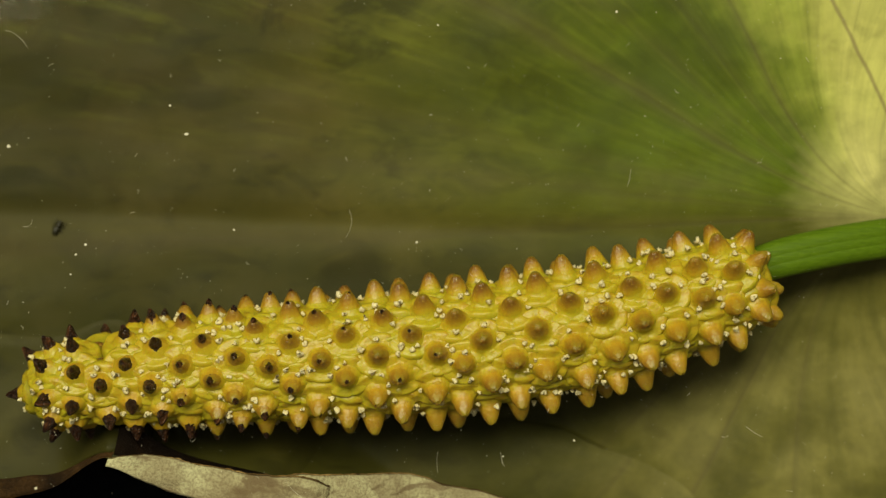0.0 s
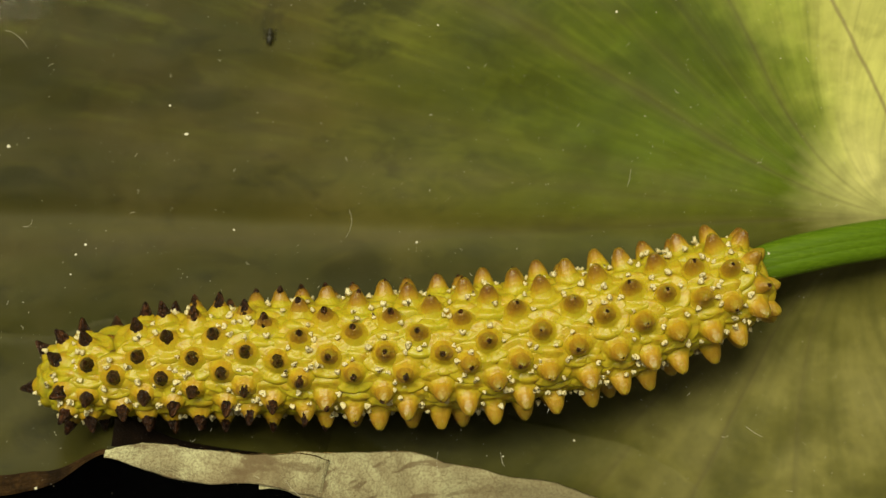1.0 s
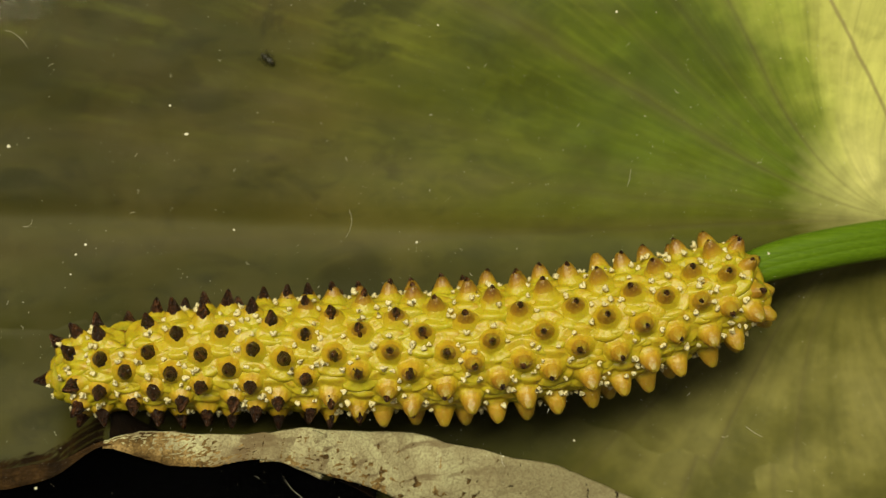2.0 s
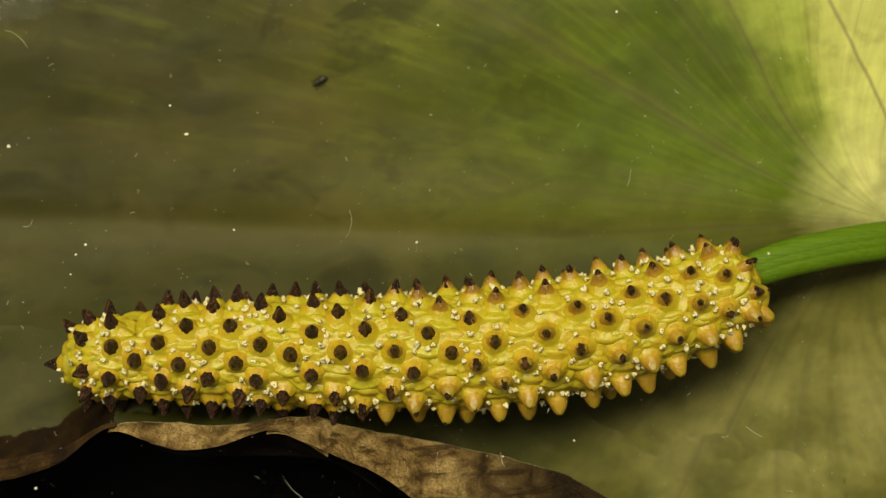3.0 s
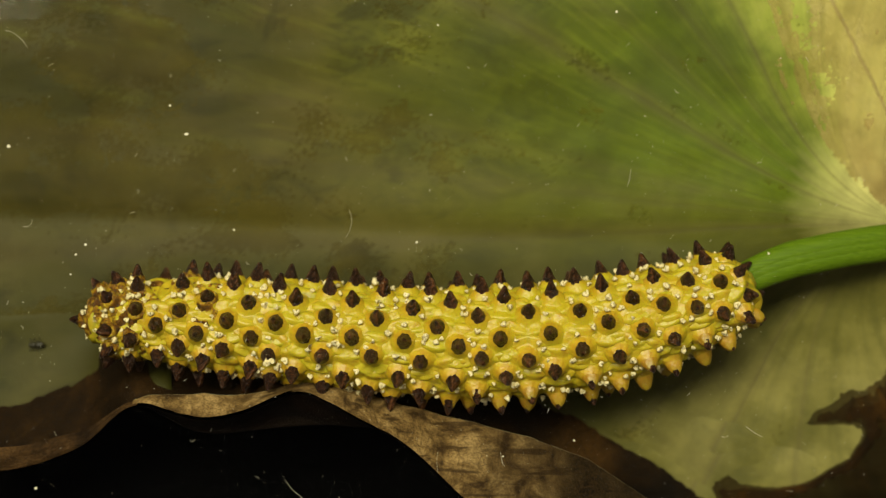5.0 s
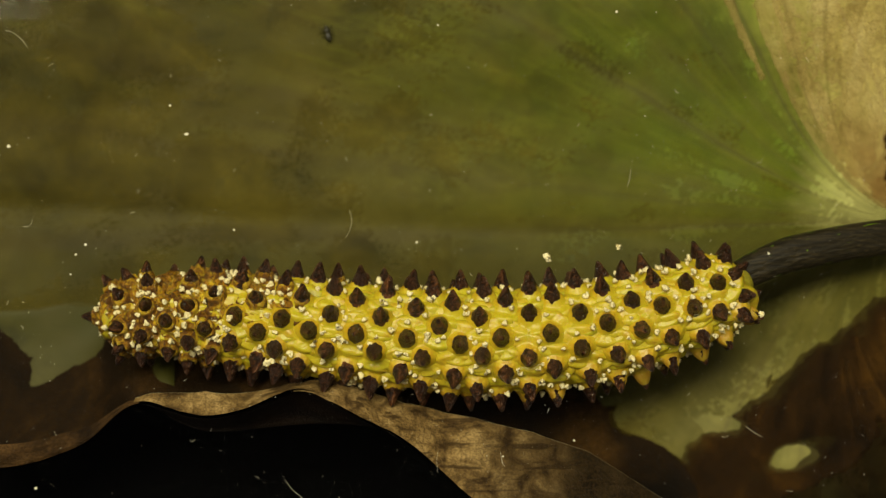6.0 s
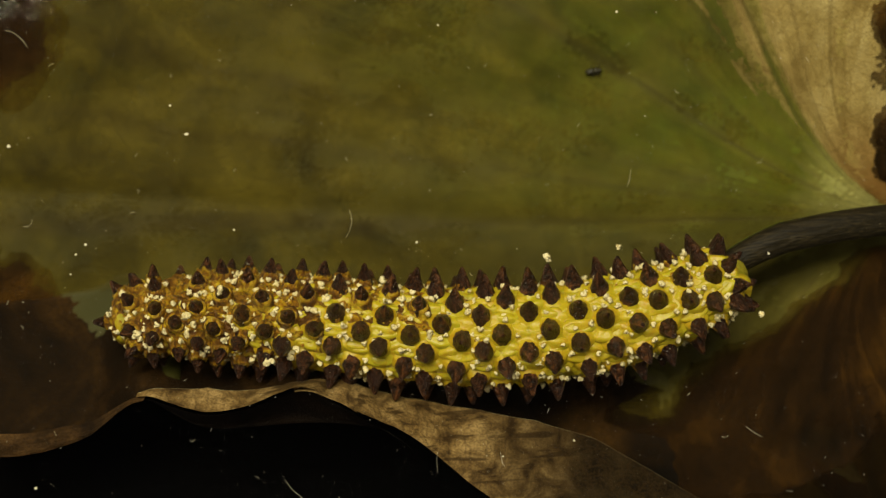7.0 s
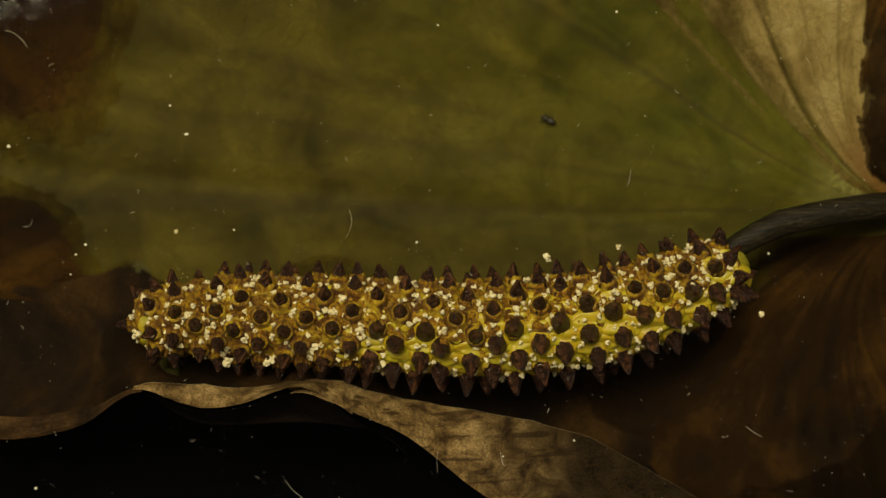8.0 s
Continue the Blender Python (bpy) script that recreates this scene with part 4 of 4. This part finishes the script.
def motions():
    for s, phi, ob, cone, tip, husk, late, jit, spin in spike:
        tip_rows, cone_rows, rows = [], [], []
        for n, t in enumerate(TIMES):
            done = min(1.0, max(0.0, (t - ripen(s, phi) - jit) / 7.0))
            shrunk = smooth((t - 4.5) / 3.0)
            p, tan, out = stand(s, phi, n, 0.05 + 0.15 * done + 0.3 * shrunk)
            rows.append((t, mm_pose(p - ROOT, tan, out)))
            tip_rows.append((t, pose(0, 0, (-0.2 + 0.25 * done + 0.28 * shrunk) * MM, 0, 0, spin)))
            cone_rows.append((t, pose(0, 0, (-1.05 * done + 0.1 * shrunk) * MM)))
        walk(ob, rows)
        walk(tip, tip_rows)
        walk(cone, cone_rows)
        if husk:
            h = husk_time(s, phi) + jit
            walk(husk, [(t, pose(0, 0, (-0.62 + 1.0 * smooth((t - h + 1.2) / 2.4)) * MM, 0, 0, spin)) for t in (0, 3, 4, 5, 6, 7, 8)])
            walk(late, [(t, pose(0, 0, (-1.1 + 1.15 * smooth((t - h + 1.0 + jit) / 2.0)) * MM, 0, 0, spin)) for t in (0, 3, 4, 5, 6, 7, 8)])
    for s, ob in core:
        rows = []
        for n, t in enumerate(TIMES):
            p, tan = axis(s, n)
            rows.append((t, mm_pose(p - ROOT, (0, 0, 1), tan)))
        walk(ob, rows)
    middle = {}
    for f0, f1, foot, cloth, rot, ob, dry, rim in margins:
        rows, lip_rows = [], []
        for t in EDGE:
            turn, rest, goal = ride(f0, f1, t, LIP_Z)
            m = pose(0, 0, 0, 0, 0, math.degrees(turn))
            m.translation = (goal - BASE) * MM
            rows.append((t, m @ Matrix.Translation((BASE - foot) * MM)))
            open_ = 1 - smooth((t - 1.3) / 2.3)
            tilt, sag = (0, 0) if f0 < 200 else (52, 0) if f0 < 400 else (48, -2.5)
            lip_pose = m @ pose(0, 0, 0, tilt * open_, 0, sag * open_)
            if f0 == 235:
                middle[t] = lip_pose @ (rim(560) * MM)
            elif f0 == 520:
                # the end piece stays joined to the middle one
                lip_pose = Matrix.Translation((middle[t] - lip_pose @ (rim(560) * MM)) * open_) @ lip_pose
            lip_rows.append((t, lip_pose))
        walk(cloth, rows)
        walk(ob, lip_rows)
        walk(rot, [(t, pose(0, 0, (t - 8) * 0.1 * MM)) for t in (0, 8)])
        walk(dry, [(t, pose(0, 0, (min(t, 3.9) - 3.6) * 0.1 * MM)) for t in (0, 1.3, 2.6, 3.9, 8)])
    blade_rows = []
    for t, turn, dx, dy in ((0, 0, 0, 0), (1.5, 0, 0, -0.1), (3, 0, 0, -0.5), (4.5, 0, 0.2, -0.6), (6, -0.7, 0.3, -0.5), (6.5, -1.1, 0.4, -0.3), (7, -1.5, 0.5, -0.1), (7.5, -2.2, 0.7, 0.1), (8, -2.8, 0.9, 0.3)):
        blade_rows.append((t, pose(dx * MM, dy * MM, 0, 0, 0, turn)))
    walk(blade, blade_rows)
    for rate, layer in layers:
        walk(layer, [(t, Matrix.Translation((0, 0, (t - 8) * rate * MM)) @ m) for t, m in blade_rows])
    rows = []
    for t, x, y, turn in ((0, 0, 0, 0), (1.5, 0, 1, 0), (3, -2, 4, 0), (4.5, -4, 9, 0), (5.8, -7, 4, 0), (6.2, -11, -10, 0), (6.5, -16, -22, 0), (7, -20, -31, 0), (7.5, -22, -49, 0), (8, -24, -57, 0)):
        m = pose(0, 0, 0, 0, 0, turn)
        m.translation = (STEM_FOOT + Vector((x / 20, -y / 20, 0))) * MM
        rows.append((t, m))
    walk(stem, rows)
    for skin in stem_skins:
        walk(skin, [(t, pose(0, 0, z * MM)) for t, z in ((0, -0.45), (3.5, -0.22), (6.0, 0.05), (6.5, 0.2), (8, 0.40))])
    for rib, side, origin, neck in stem_ribs:
        rows = []
        for t, wide, a in ((0, 0.68, 0), (1.5, 0.66, 0), (3, 0.62, 2), (4.5, 0.56, 4), (6, 0.48, 6), (7, 0.25, 8), (7.5, 0.14, 9), (8, 0.06, 10)):
            spread = Vector((0.25, 1.0, 0)).normalized() * side * wide
            rows.append((t, Matrix.Translation(origin * MM) @ pose(0, 0, 0, 0, 0, a if neck else 0) @ Matrix.Translation(spread * MM)))
        walk(rib, rows)
    for ob, px, py, when, home in grains:
        spin = rnd.uniform(0, 360)
        onto = pose(*(at(px, py, 7.5) * MM), 0, 0, spin)
        rows = [(t, pose(*(axis(min(10.5, max(0, (home[0] - 150) / 105)), n)[0] * MM), 0, 0, spin)) for n, t in enumerate(TIMES) if t < when - 0.1]
        rows.append((when - 0.1, rows[-1][1]))
        walk(ob, rows + [(when, onto), (8.0, onto)] if when < 8 else rows + [(when, onto)])
    rows, last = [], 0.0
    for t, px, py in FLY:
        p = at(px, py, -9)
        p = at(px, py, blade_height(p.x, p.y))
        last += rnd.uniform(-60, 60)
        m = pose(*(p * MM), 0, 0, last)
        if rows and t - rows[-1][0] > 0.5:
            rows.append((t - 0.1, rows[-1][1]))
        rows.append((t, m))
    walk(fly, rows)


motions()
